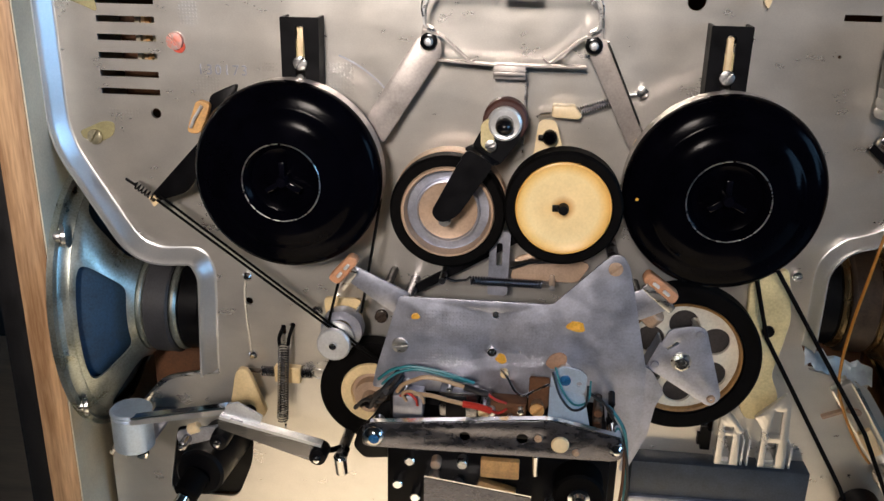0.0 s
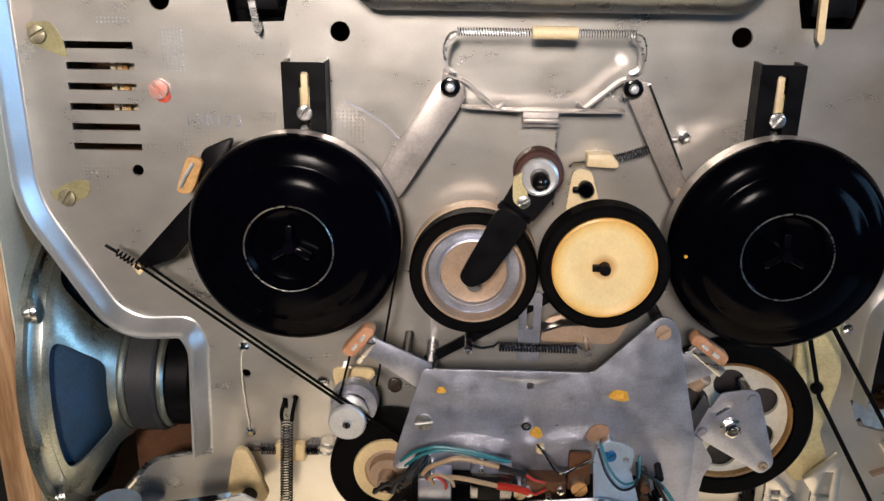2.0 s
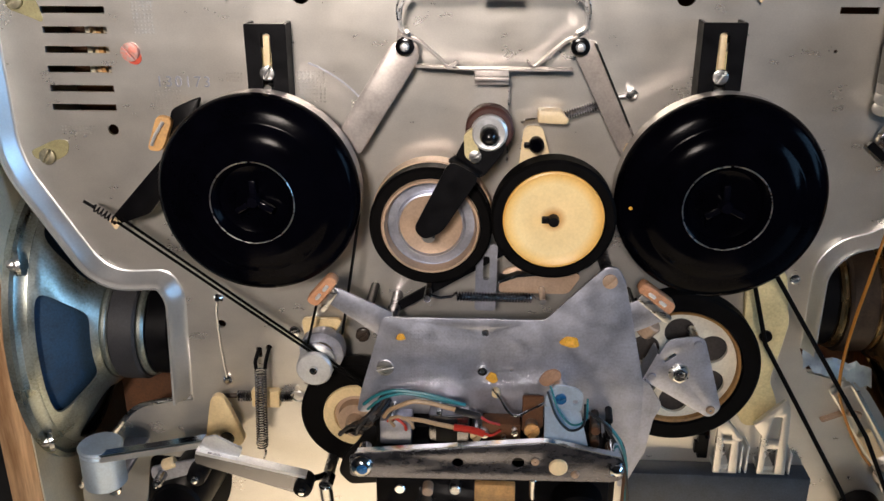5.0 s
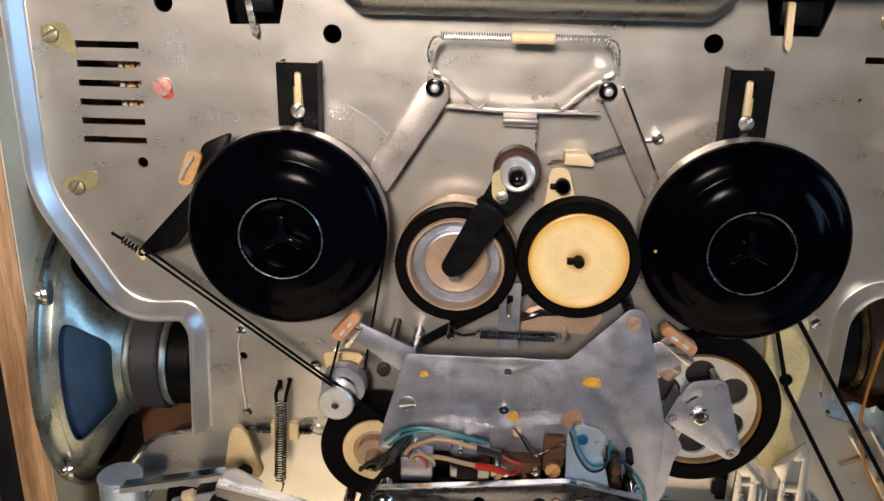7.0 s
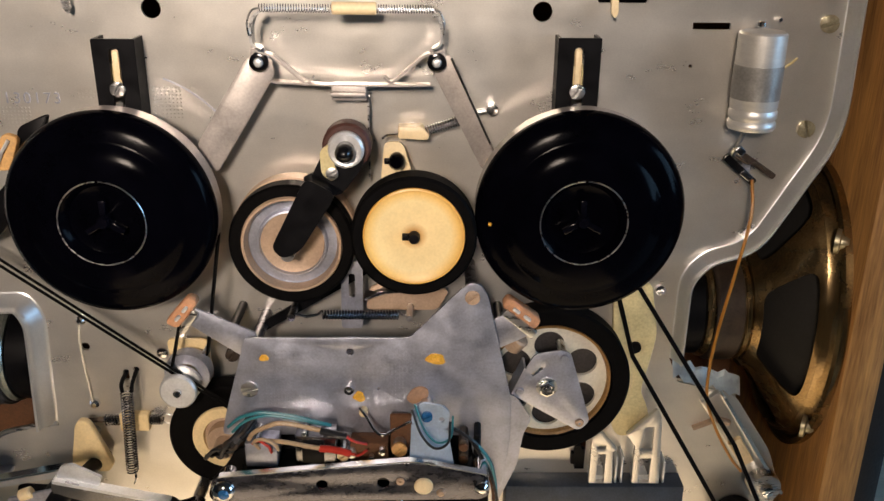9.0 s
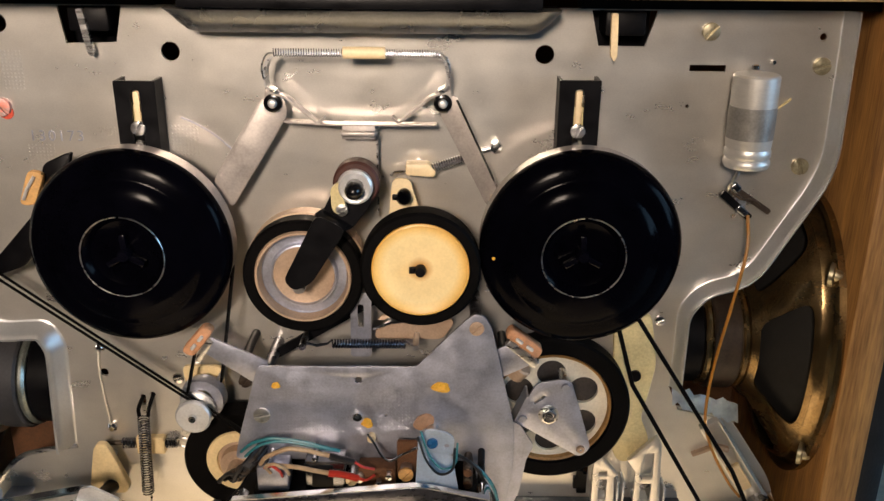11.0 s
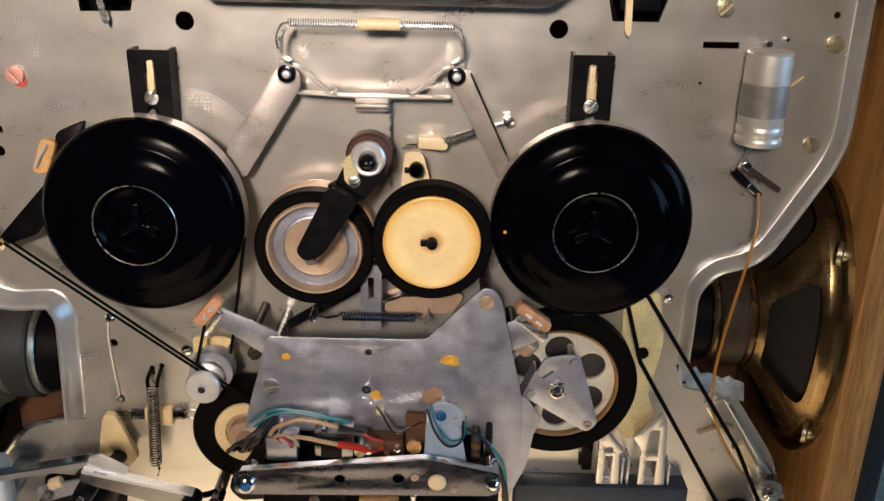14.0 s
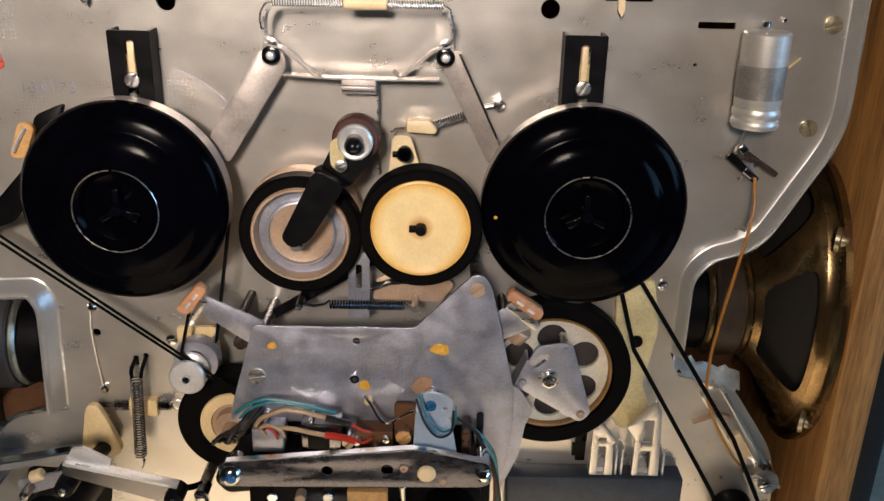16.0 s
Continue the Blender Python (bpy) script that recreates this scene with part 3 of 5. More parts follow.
disc = part("disc", lathe(wx, wz, [(0.0226, -0.0340), (0.0222, -0.0355), (0.0214, -0.0358), (0.0205, -0.0352), (0.0160, -0.0342), (0.0070, -0.0336), (0.0040, -0.0338), (0, -0.0338)], 80), GRADEDDISC, WW, "cream plastic disc, yellower at the rim and hub")
bm = lathe(wx, wz, [(0, -0.0385), (0.0022, -0.0382), (0.0026, -0.0365), (0.0026, -0.0335)], 20)
block(wx - 0.0052, wx - 0.0020, -0.0362, -0.0340, wz - 0.0014, wz + 0.0016, 0.0004, bm)
part("hub_clip", bm, BLACK, disc, "black hub clip")
part("axle", lathe(wx, wz, [(0.012, -0.0240), (0.0120, -0.0150), (0.004, -0.0150), (0.004, 0.0)], 32), STEEL, WW)

AR = thing("roller_arm", (0.0005, 0, 0.380), "black bent arm with a small brown rubber roller", "roller arm")
bm = slab(rounded([(-0.0320, 0.3385), (-0.0275, 0.3335), (-0.0195, 0.3370), (-0.0030, 0.3630), (-0.0160, 0.3700)], 0.004), -0.0405, -0.0390)
part("lower_arm", bm, BLACK, AR)
bm = bmesh.new()
va = [bm.verts.new(v) for v in ((-0.0166, -0.0404, 0.3692), (-0.0034, -0.0404, 0.3625), (-0.0020, -0.0300, 0.3600), (-0.0150, -0.0300, 0.3680), (-0.0166, -0.0390, 0.3702), (-0.0032, -0.0390, 0.3634), (-0.0014, -0.0285, 0.3612), (-0.0144, -0.0285, 0.3692))]
for q in ((0, 1, 2, 3), (7, 6, 5, 4), (0, 4, 5, 1), (1, 5, 6, 2), (2, 6, 7, 3), (3, 7, 4, 0)):
    bm.faces.new([va[i] for i in q])
part("bend", bm, BLACK, AR)
part("upper_arm", slab(rounded([(-0.0150, 0.3672), (-0.0020, 0.3592), (0.0075, 0.3720), (0.0080, 0.3830), (-0.0020, 0.3850), (-0.0090, 0.3790)], 0.003), -0.0300, -0.0285), BLACK, AR)
roller = part("roller", lathe(0.0005, 0.3800, [(0.0060, -0.0275), (0.0095, -0.0275), (0.0105, -0.0265), (0.0105, -0.0190), (0.0095, -0.0180), (0.003, -0.0180)], 48), BROWNRUBBER, AR, "reddish brown rubber roller")
part("cup", lathe(0.0005, 0.3800, [(0.0030, -0.0322), (0.0050, -0.0326), (0.0068, -0.0330), (0.0078, -0.0322), (0.0080, -0.0300), (0.0070, -0.0280)], 48), PALE, roller, "bright steel cup")
part("cap", lathe(0.0005, 0.3800, [(0, -0.0420), (0.0012, -0.0418), (0.0030, -0.0405), (0.0040, -0.0382), (0.0041, -0.0318)], 32), CAPBLACK, roller, "black cap")
part("spacer", slab(rounded([(-0.0105, 0.3795), (-0.0100, 0.3695), (-0.0055, 0.3660), (-0.0030, 0.3690), (-0.0050, 0.3760), (-0.0060, 0.3830)], 0.002), -0.0325, -0.0300), YELLOW, AR, "yellowed plastic spacer")
part("screw_head", slotted_head(-0.0055, 0.3698, -0.0325, 0.0027, 0.0012, 0.6), STEEL, AR)
part("post", cylinder((0.0005, -0.0180, 0.3800), (0.0005, 0.0, 0.3800), 0.003, 16), STEEL, AR)
part("hub_pin", cylinder((-0.0255, -0.0390, 0.3345), (-0.0255, -0.0300, 0.3345), 0.003, 16), STEEL, AR)


# ---------------------------------------------------------------- loudspeakers
def loudspeaker(side, cy, cz, shell, label):
    wall_x = 0.2335
    s = thing("loudspeaker", (side * wall_x, cy, cz), label, "loudspeaker", "pair of loudspeakers")

    def ring(x, ry, rz, n=72):
        return [(side * x, cy + ry * math.cos(2 * math.pi * i / n), cz + rz * math.sin(2 * math.pi * i / n)) for i in range(n)]

    def loft(sections, n=72, skip=None):
        bm = bmesh.new()
        rings = [[bm.verts.new(p) for p in ring(*q, n)] for q in sections]
        for k, (a, b) in enumerate(zip(rings, rings[1:])):
            for i in range(n):
                if not (skip and skip(k, i)):
                    bm.faces.new((a[i], a[(i + 1) % n], b[(i + 1) % n], b[i]))
        return bm

    def thick(bm, t):
        bmesh.ops.recalc_face_normals(bm, faces=bm.faces)
        bmesh.ops.solidify(bm, geom=bm.faces[:], thickness=t)
        return bm

    part("flange", loft([(wall_x, 0.0560, 0.0800), (wall_x - 0.0035, 0.0560, 0.0800), (wall_x - 0.0045, 0.0535, 0.0775), (wall_x - 0.0030, 0.0515, 0.0755), (wall_x - 0.0050, 0.0490, 0.0730), (wall_x - 0.0085, 0.0480, 0.0715), (wall_x - 0.0090, 0.0455, 0.0690), (wall_x, 0.0450, 0.0690)]), shell, s, "ribbed steel mounting flange")
    coarse = [(wall_x - 0.0080, 0.0480, 0.0715), (wall_x - 0.0120, 0.0462, 0.0680), (wall_x - 0.0190, 0.0420, 0.0560), (wall_x - 0.0250, 0.0370, 0.0440), (wall_x - 0.0300, 0.0320, 0.0360), (wall_x - 0.0345, 0.0290, 0.0300), (wall_x - 0.0350, 0.0240, 0.0240)]
    sections = [tuple(p + (q - p) * j / 4 for p, q in zip(a, b)) for a, b in zip(coarse, coarse[1:]) for j in range(4)] + [coarse[-1]]
    gaps = lambda k, i: 3 <= k <= 16 and 5 <= (i + 18) % 36 < 31
    bm = loft(sections, 144, gaps)
    bm.edges.ensure_lookup_table()
    rim = [v for v in bm.verts if v.is_boundary and wall_x - 0.034 < abs(v.co.x) < wall_x - 0.0085]
    for _ in range(14):
        mid = [sum((e.other_vert(v).co for e in v.link_edges if e.is_boundary), Vector()) / 2 for v in rim]
        for v, m in zip(rim, mid):
            v.co = v.co * 0.5 + m * 0.5
    basket = part("basket", thick(bm, 0.0012), shell, s, "pressed steel basket with openings")
    part("cone", loft([(wall_x - 0.0040, 0.0445, 0.0680), (wall_x - 0.0120, 0.0400, 0.0580), (wall_x - 0.0200, 0.0320, 0.0420), (wall_x - 0.0280, 0.0200, 0.0240), (wall_x - 0.0310, 0.0160, 0.0160)]), CONEBLUELIT if side < 0 else CONESHADE, basket, "dark paper cone")

    def disc(x0, x1, r):
        return cylinder((side * x0, cy, cz), (side * x1, cy, cz), r, 56, bevel=0.0012)
    part("front_plate", disc(wall_x - 0.0345, wall_x - 0.0385, 0.0290), shell, s)
    # Magnet colour differs by side: darker and browner on the right.
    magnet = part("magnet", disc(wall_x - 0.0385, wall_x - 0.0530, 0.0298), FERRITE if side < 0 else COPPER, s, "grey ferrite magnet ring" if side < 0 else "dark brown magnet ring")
    part("back_plate", disc(wall_x - 0.0530, wall_x - 0.0570, 0.0280), shell, magnet)
    part("cover", disc(wall_x - 0.0570, wall_x - 0.0700, 0.0265), BLACK, magnet, "dark rear cover")
    for dz in (-0.0505, 0.0505):
        y = cy - 0.0480
        b = lathe(0, 0, [(0, -0.0062), (0.0020, -0.0060), (0.0032, -0.0044), (0.0034, -0.0026), (0.0058, -0.0020), (0.0062, 0.0)], 24)
        bmesh.ops.rotate(b, verts=b.verts, cent=(0, 0, 0), matrix=Matrix.Rotation(radians(60 * side), 3, "Z"))
        bmesh.ops.translate(b, verts=b.verts, vec=(side * (wall_x - 0.0062), y + 0.009, cz + dz))
        part("screw_head", b, STEEL if side < 0 else PASSIVATED, s, "bright mounting screw")


loudspeaker(-1, 0.021, 0.2575, BASKETCOOL, "oval loudspeaker with a galvanised basket on the lined case wall")
loudspeaker(1, 0.030, 0.2810, BASKETSHADE, "oval loudspeaker with a brassy basket, darkened for shade, on the wooden case wall")


# ---------------------------------------------------------------- tension levers above the wheels
def bell_crank(side, px, pz, lower, label):
    """Steel lever on a pivot: a long arm down to the turntable, an ear for the spring, and an inward lip."""
    c = thing("bell_crank", (px, 0, pz), label, "lever", "pair of tension levers")
    part("arm", slab(rounded(lower, 0.002), -0.0120, -0.0108, bevel=0.0002), LEVERGREY, c)
    ear = [(px - 0.002 * side, pz + 0.0060), (px + 0.0018 * side, pz + 0.0080), (px + 0.0020 * side, pz + 0.0150), (px + 0.0004 * side, pz + 0.0195), (px - 0.0022 * side, pz + 0.0215)]
    part("ear", strip(eased(ear, 0.003), -0.0190, -0.0110, 0.0010), STEEL, c, "bright folded ear")
    lip = [(px + 0.0028 * side, pz + 0.0052), (px - 0.0055 * side, pz + 0.0030), (px - 0.0198 * side, pz - 0.0092), (px - 0.0228 * side, pz - 0.0065)]
    part("lip", strip(eased(lip, 0.002), -0.0145, -0.0085, 0.0009), LEVERGREY, c, "plated inward lip")
    part("web", slab(rounded([(px - 0.0045 * side, pz - 0.004), (px + 0.0045 * side, pz - 0.004), (px + 0.0030 * side, pz + 0.0085), (px - 0.0030 * side, pz + 0.0060)], 0.002), -0.0128, -0.0120), LEVERGREY, c)
    part("collar", lathe(px, pz, [(0.0020, -0.0146), (0.0034, -0.0146), (0.0041, -0.0142), (0.0042, -0.0128)], 28), CAPBLACK, c, "black pivot collar")
    part("pin", lathe(px, pz, [(0, -0.0166), (0.0015, -0.0163), (0.0021, -0.0152), (0.0021, 0.0)], 20), PALE, c, "bright pivot pin")
    return c


bell_crank(-1, -0.0372, 0.4135, [(-0.0430, 0.4150), (-0.0320, 0.4150), (-0.0310, 0.4080), (-0.0590, 0.3640), (-0.0690, 0.3700), (-0.0660, 0.3790)], "dull steel tension lever with a long arm to the turntable")
rc = bell_crank(1, 0.0390, 0.4140, [(0.0345, 0.4150), (0.0450, 0.4170), (0.0668, 0.3710), (0.0600, 0.3655)], "steel tension lever with a white plastic tip")
part("edge", strip([(0.0452, 0.4160), (0.0668, 0.3705)], -0.0150, -0.0110, 0.0010), CHROME, rc, "bright folded edge")
part("tip", slab(rounded([(0.0605, 0.3672), (0.0640, 0.3660), (0.0657, 0.3698), (0.0622, 0.3716)], 0.001), -0.0150, -0.0110, bevel=0.0006), IVORY, rc, "white plastic tip")

SP = thing("tension_spring", (0.0, -0.02, 0.4368), "long thin coil spring with a cream sleeve between the levers", "spring")
part("coil", coil((-0.0345, -0.0200, 0.4368), (0.0375, -0.0200, 0.4368), 0.0017, 0.00019, 66, 9), DARKSTEEL, SP)
part("hook", tube(curve_points([(-0.0345, -0.0200, 0.4368), (-0.0375, -0.0200, 0.4358), (-0.0398, -0.0200, 0.4310), (-0.0395, -0.0195, 0.4255)]), 0.0004, 6), STEEL, SP)
part("hook", tube(curve_points([(0.0375, -0.0200, 0.4368), (0.0402, -0.0200, 0.4355), (0.0418, -0.0200, 0.4310), (0.0416, -0.0195, 0.4255)]), 0.0004, 6), STEEL, SP)
part("sleeve", cylinder((-0.0045, -0.0200, 0.4370), (0.0140, -0.0200, 0.4370), 0.0026, 24, bevel=0.0004), IVORY, SP, "cream plastic sleeve")

TB = thing("slider_plate", (0.002, 0, 0.39), "thin steel slider plate with a bright cross bar", "slider plate")
part("plate", slab(rounded([(-0.0072, 0.358), (0.0092, 0.358), (0.0092, 0.3990), (-0.0072, 0.3990)], 0.001), -0.0060, -0.0050), ZINC, TB)
part("rib", strip([(0.0088, 0.3600), (0.0088, 0.3980)], -0.0080, -0.0050, 0.0008), STEEL, TB)
part("cross_bar", strip([(-0.0325, 0.4052), (-0.010, 0.4040), (0.016, 0.4040), (0.0362, 0.4042)], -0.0150, -0.0085, 0.0007), LEVERGREY, TB, "plated cross bar set on edge")
part("tab", block(-0.0065, 0.0085, -0.0190, -0.0150, 0.3998, 0.4016, 0.0004), LEVERGREY, TB)
part("stay", block(-0.0065, 0.0085, -0.0150, -0.0050, 0.3975, 0.4040, 0.0003), LEVERGREY, TB)
for px in (-0.004, 0.006):
    part("stud", cylinder((px, -0.0052, 0.3950), (px, 0.0, 0.3950), 0.0015, 12), STEEL, TB)

# small latch beside the cream wheel
CY = thing("link_roller", (0.0765, 0, 0.2860), "small tan roller beside the flywheel", "roller")
part("roller", cylinder((0.0790, -0.0260, 0.2890), (0.0745, -0.0240, 0.2830), 0.0050, 24, bevel=0.0008), TAN, CY)
part("post", cylinder((0.0765, -0.0245, 0.2860), (0.0765, 0.0, 0.2860), 0.0022, 14), STEEL, CY)
LT = thing("latch_lever", (0.022, 0, 0.372), "small pale latch lever with a black knob", "lever")
part("plate", slab(rounded([(0.0160, 0.3790), (0.0240, 0.3790), (0.0290, 0.3620), (0.0280, 0.3450), (0.0150, 0.3450), (0.0140, 0.3600)], 0.003), -0.0140, -0.0125), IVORY, LT)
part("knob", lathe(0.0215, 0.3718, [(0, -0.0240), (0.0022, -0.0236), (0.0034, -0.0215), (0.0034, -0.0170), (0.0028, -0.0140)], 24), GLOSSBLACK, LT, "black knob")
part("clip", block(0.0160, 0.0200, -0.0190, -0.0165, 0.3700, 0.3725, 0.0006), BLACK, LT)
part("post", cylinder((0.0215, -0.0128, 0.3718), (0.0215, 0.0, 0.3718), 0.0025, 16), STEEL, LT)
LS = thing("latch_spring", (0.035, -0.008, 0.384), "short coil spring in a cream plastic holder", "spring")
bm = slab(rounded([(0.0220, 0.3800), (0.0350, 0.3793), (0.0362, 0.3815), (0.0325, 0.3855), (0.0220, 0.3855)], 0.001), -0.0125, -0.0045, bevel=0.0008)
part("holder", bm, IVORY, LS, "cream plastic spring holder")
part("coil", coil((0.0345, -0.0085, 0.3828), (0.0500, -0.0085, 0.3880), 0.0019, 0.00035, 14, 10, hook=0.0012), DARKSTEEL, LS)
part("pin", tube([(0.0220, -0.0085, 0.3812), (0.0165, -0.0085, 0.3805), (0.0150, -0.0100, 0.3795)], 0.0006, 6), STEEL, LS)
part("foot", cylinder((0.0280, -0.0050, 0.3825), (0.0280, 0.0, 0.3825), 0.002, 12), STEEL, LS)
part("anchor", cylinder((0.0508, -0.0110, 0.3884), (0.0508, 0.0, 0.3884), 0.0012, 12), STEEL, LS)
BO = thing("bolt", (0.0625, 0, 0.3915), "small steel bolt with a nut on the deck", "bolt")
part("nut", slab(hexagon(0.0640, 0.3918, 0.0030, 0.3), -0.0060, -0.0010, bevel=0.0004), CHROME, BO)
part("shank", cylinder((0.0635, -0.0040, 0.3916), (0.0555, -0.0040, 0.3900), 0.0013, 12), STEEL, BO)
part("foot", cylinder((0.0640, -0.0012, 0.3918), (0.0640, 0.0, 0.3918), 0.0022, 14), STEEL, BO)

# ---------------------------------------------------------------- brakes
B1 = thing("brake_lever", (-0.155, 0, 0.36), "black brake lever with a tan leather pad beside the turntable", "brake lever", "brake levers")
part("arm", slab(rounded([(-0.1300, 0.3905), (-0.1345, 0.3890), (-0.1445, 0.3845), (-0.1480, 0.3650), (-0.1800, 0.3310), (-0.1785, 0.3275), (-0.1600, 0.3340), (-0.1480, 0.3500), (-0.1400, 0.3600)], 0.003), -0.0150, -0.0120, bevel=0.0006), BLACK, B1)
part("post", cylinder((-0.150, -0.0120, 0.3560), (-0.150, 0.0, 0.3560), 0.004, 16), STEEL, B1)
pad = rounded([(-0.1500, 0.3830), (-0.1425, 0.3810), (-0.1490, 0.3655), (-0.1565, 0.3660)], 0.0034)
pad_part = part("pad", slab(pad, -0.0190, -0.0150, bevel=0.0010), PADTAN, B1, "tan leather brake pad")
part("clip", tube([(-0.1535, -0.0195, 0.3690), (-0.1510, -0.0200, 0.3740), (-0.1470, -0.0195, 0.3800)], 0.0009, 6), PALE, pad_part, "bright wire clip")
part("end_tip", slab(rounded([(-0.1800, 0.3310), (-0.1775, 0.3325), (-0.1745, 0.3290), (-0.1770, 0.3262)], 0.001), -0.0170, -0.0145), IVORY, B1)


def pad_brake(arm, pad, clips, depth, label):
    """A flat arm whose folded end holds an oval felt pad with a slotted rivet plate."""
    b = thing("pad_brake", (arm[0][0], -0.02, arm[0][1]), label, "brake lever", "brake levers")
    mx, mz = sum(p[0] for p in arm) / len(arm), sum(p[1] for p in arm) / len(arm)
    part("arm", slab(arm, depth, depth + 0.0012, bevel=0.0002), DULL, b)
    part("stay", cylinder((mx, depth + 0.0012, mz), (mx, 0.0, mz), 0.0022, 16), BLACK, b)
    felt = part("pad", slab(rounded(pad, 0.0042, 7), depth - 0.0012, depth + 0.0060, bevel=0.0012), FELT, b, "orange felt brake pad")
    part("fold", slab(rounded(clips, 0.0008), depth - 0.0030, depth, bevel=0.0005), STEEL, b, "folded steel end")
    a, c = (Vector(pad[0]) + Vector(pad[3])) / 2, (Vector(pad[1]) + Vector(pad[2])) / 2
    for k0, k1 in ((0.24, 0.44), (0.56, 0.76)):
        p, q = a.lerp(c, k0), a.lerp(c, k1)
        n = Vector((q.y - p.y, p.x - q.x)).normalized() * 0.0008
        part("slot_rivet", slab(rounded([tuple(p + n), tuple(q + n), tuple(q - n), tuple(p - n)], 0.0008), depth - 0.0024, depth - 0.0008, bevel=0.0003), PALE, felt, "bright oblong rivet")


pad_brake([(-0.0735, 0.2990), (-0.0690, 0.3065), (-0.0430, 0.2945), (-0.0430, 0.2820), (-0.0480, 0.2810)], [(-0.0838, 0.2995), (-0.0722, 0.3128), (-0.0672, 0.3098), (-0.0780, 0.2962)], [(-0.0770, 0.2960), (-0.0700, 0.3068), (-0.0675, 0.3050), (-0.0745, 0.2945)], -0.0340, "steel brake arm with an orange felt pad under the turntable")
pad_brake([(0.0630, 0.2990), (0.0740, 0.3040), (0.0860, 0.2940), (0.0660, 0.2840), (0.0600, 0.2850)], [(0.0722, 0.3120), (0.0880, 0.3005), (0.0850, 0.2950), (0.0690, 0.3070)], [(0.0715, 0.3065), (0.0860, 0.2950), (0.0835, 0.2915), (0.0690, 0.3040)], -0.0310, "steel brake arm with a dark orange felt pad")

# cords and belts
CD = thing("pull_cord", (-0.12, -0.016, 0.29), "double black cord with a small spring at its end", "cord")
for o in (0.0, 0.0021):
    part("strand", tube([(-0.1760 + o, -0.0165, 0.3300 + o), (-0.0500, -0.0330, 0.2475 + o)], 0.0007, 6), RUBBER, CD)
part("end_spring", coil((-0.1865, -0.0160, 0.3370), (-0.1770, -0.0160, 0.3305), 0.0016, 0.00045, 6, 10, hook=0.001), BLACK, CD)
part("tail", tube([(-0.1860, -0.0160, 0.3368), (-0.1915, -0.0155, 0.3400)], 0.0008, 6), BLACK, CD)
part("hook_pin", cylinder((-0.1772, -0.0170, 0.3300), (-0.1772, 0.0, 0.3300), 0.0011, 10), STEEL, CD)
BL = thing("drive_belt", (-0.068, -0.020, 0.30), "flat black rubber drive belt from the turntable to a pulley", "belt", "drive belts")
part("run", strip([(-0.0588, 0.3380), (-0.0690, 0.2770)], -0.0240, -0.0200, 0.0010), RUBBER, BL)
part("run", strip([(-0.0790, 0.3000), (-0.0885, 0.2620)], -0.0240, -0.0200, 0.0010), RUBBER, BL)
BR = thing("drive_belt", (0.165, -0.02, 0.25), "long black round drive belt below the turntable", "belt", "drive belts")
part("run", tube([(0.1340, -0.0215, 0.3120), (0.1900, -0.0200, 0.2255), (0.2130, -0.0180, 0.1780)], 0.0011, 8), RUBBER, BR)
part("run", tube([(0.1245, -0.0215, 0.3080), (0.1340, -0.0205, 0.2760), (0.1830, -0.0200, 0.1930), (0.1900, -0.0180, 0.1780)], 0.0011, 8), RUBBER, BR)
part("pulley", cylinder((0.2020, -0.0240, 0.1700), (0.2020, 0.0, 0.1700), 0.0110, 32, bevel=0.001), BLACK, BR, "black belt pulley")

# dark arms and a spring between wheels and front plate
DA = thing("crossing_lever", (-0.02, -0.01, 0.305), "black flat arm crossing under the idler wheels", "lever")
part("bar", slab(rounded([(-0.0480, 0.2870), (-0.0440, 0.2840), (0.0120, 0.3180), (0.0090, 0.3220)], 0.001), -0.0130, -0.0115), BLACK, DA)
part("post", cylinder((-0.020, -0.0115, 0.3015), (-0.020, 0.0, 0.3015), 0.003, 14), STEEL, DA)
TG = thing("steel_tongue", (0.0, 0, 0.31), "short slotted steel tongue below the idler wheels", "bracket")
part("plate", slab(rounded([(-0.0050, 0.2900), (0.0050, 0.2900), (0.0055, 0.3240), (-0.0045, 0.3240)], 0.002), -0.0200, -0.0188, [rounded([(-0.0012, 0.3060), (0.0018, 0.3060), (0.0018, 0.3180), (-0.0012, 0.3180)], 0.0012)]), DULL, TG)
part("post", cylinder((0.0, -0.0190, 0.2960), (0.0, 0.0, 0.2960), 0.003, 14), STEEL, TG)
HS = thing("dark_spring", (0.004, -0.024, 0.2985), "dark horizontal coil spring behind the front plate", "spring")
part("coil", coil((-0.0135, -0.0240, 0.2990), (0.0220, -0.0240, 0.2990), 0.0019, 0.0005, 26, 9, hook=0.002), DARKSTEEL, HS)
part("peg", cylinder((-0.0270, -0.0300, 0.3000), (-0.0270, 0.0, 0.2990), 0.0018, 14), DARKSTEEL, HS, "steel peg")
part("hook", tube([(-0.0155, -0.0240, 0.2990), (-0.0210, -0.0250, 0.2985), (-0.0270, -0.0270, 0.3010)], 0.0007, 6), CHROME, HS)
part("hook", tube([(0.0240, -0.0240, 0.2990), (0.0270, -0.0240, 0.2985)], 0.0006, 6), STEEL, HS)
part("peg", cylinder((0.0270, -0.0270, 0.2985), (0.0270, 0.0, 0.2985), 0.0015, 12), STEEL, HS)
TP = thing("tan_guide", (0.02, -0.012, 0.305), "tan curved guide plate below the cream wheel", "guide")
part("sheet", slab(rounded([(0.0060, 0.2960), (0.0400, 0.2960), (0.0460, 0.3060), (0.0260, 0.3140), (0.0080, 0.3080)], 0.003), -0.0120, -0.0108), TAN, TP)
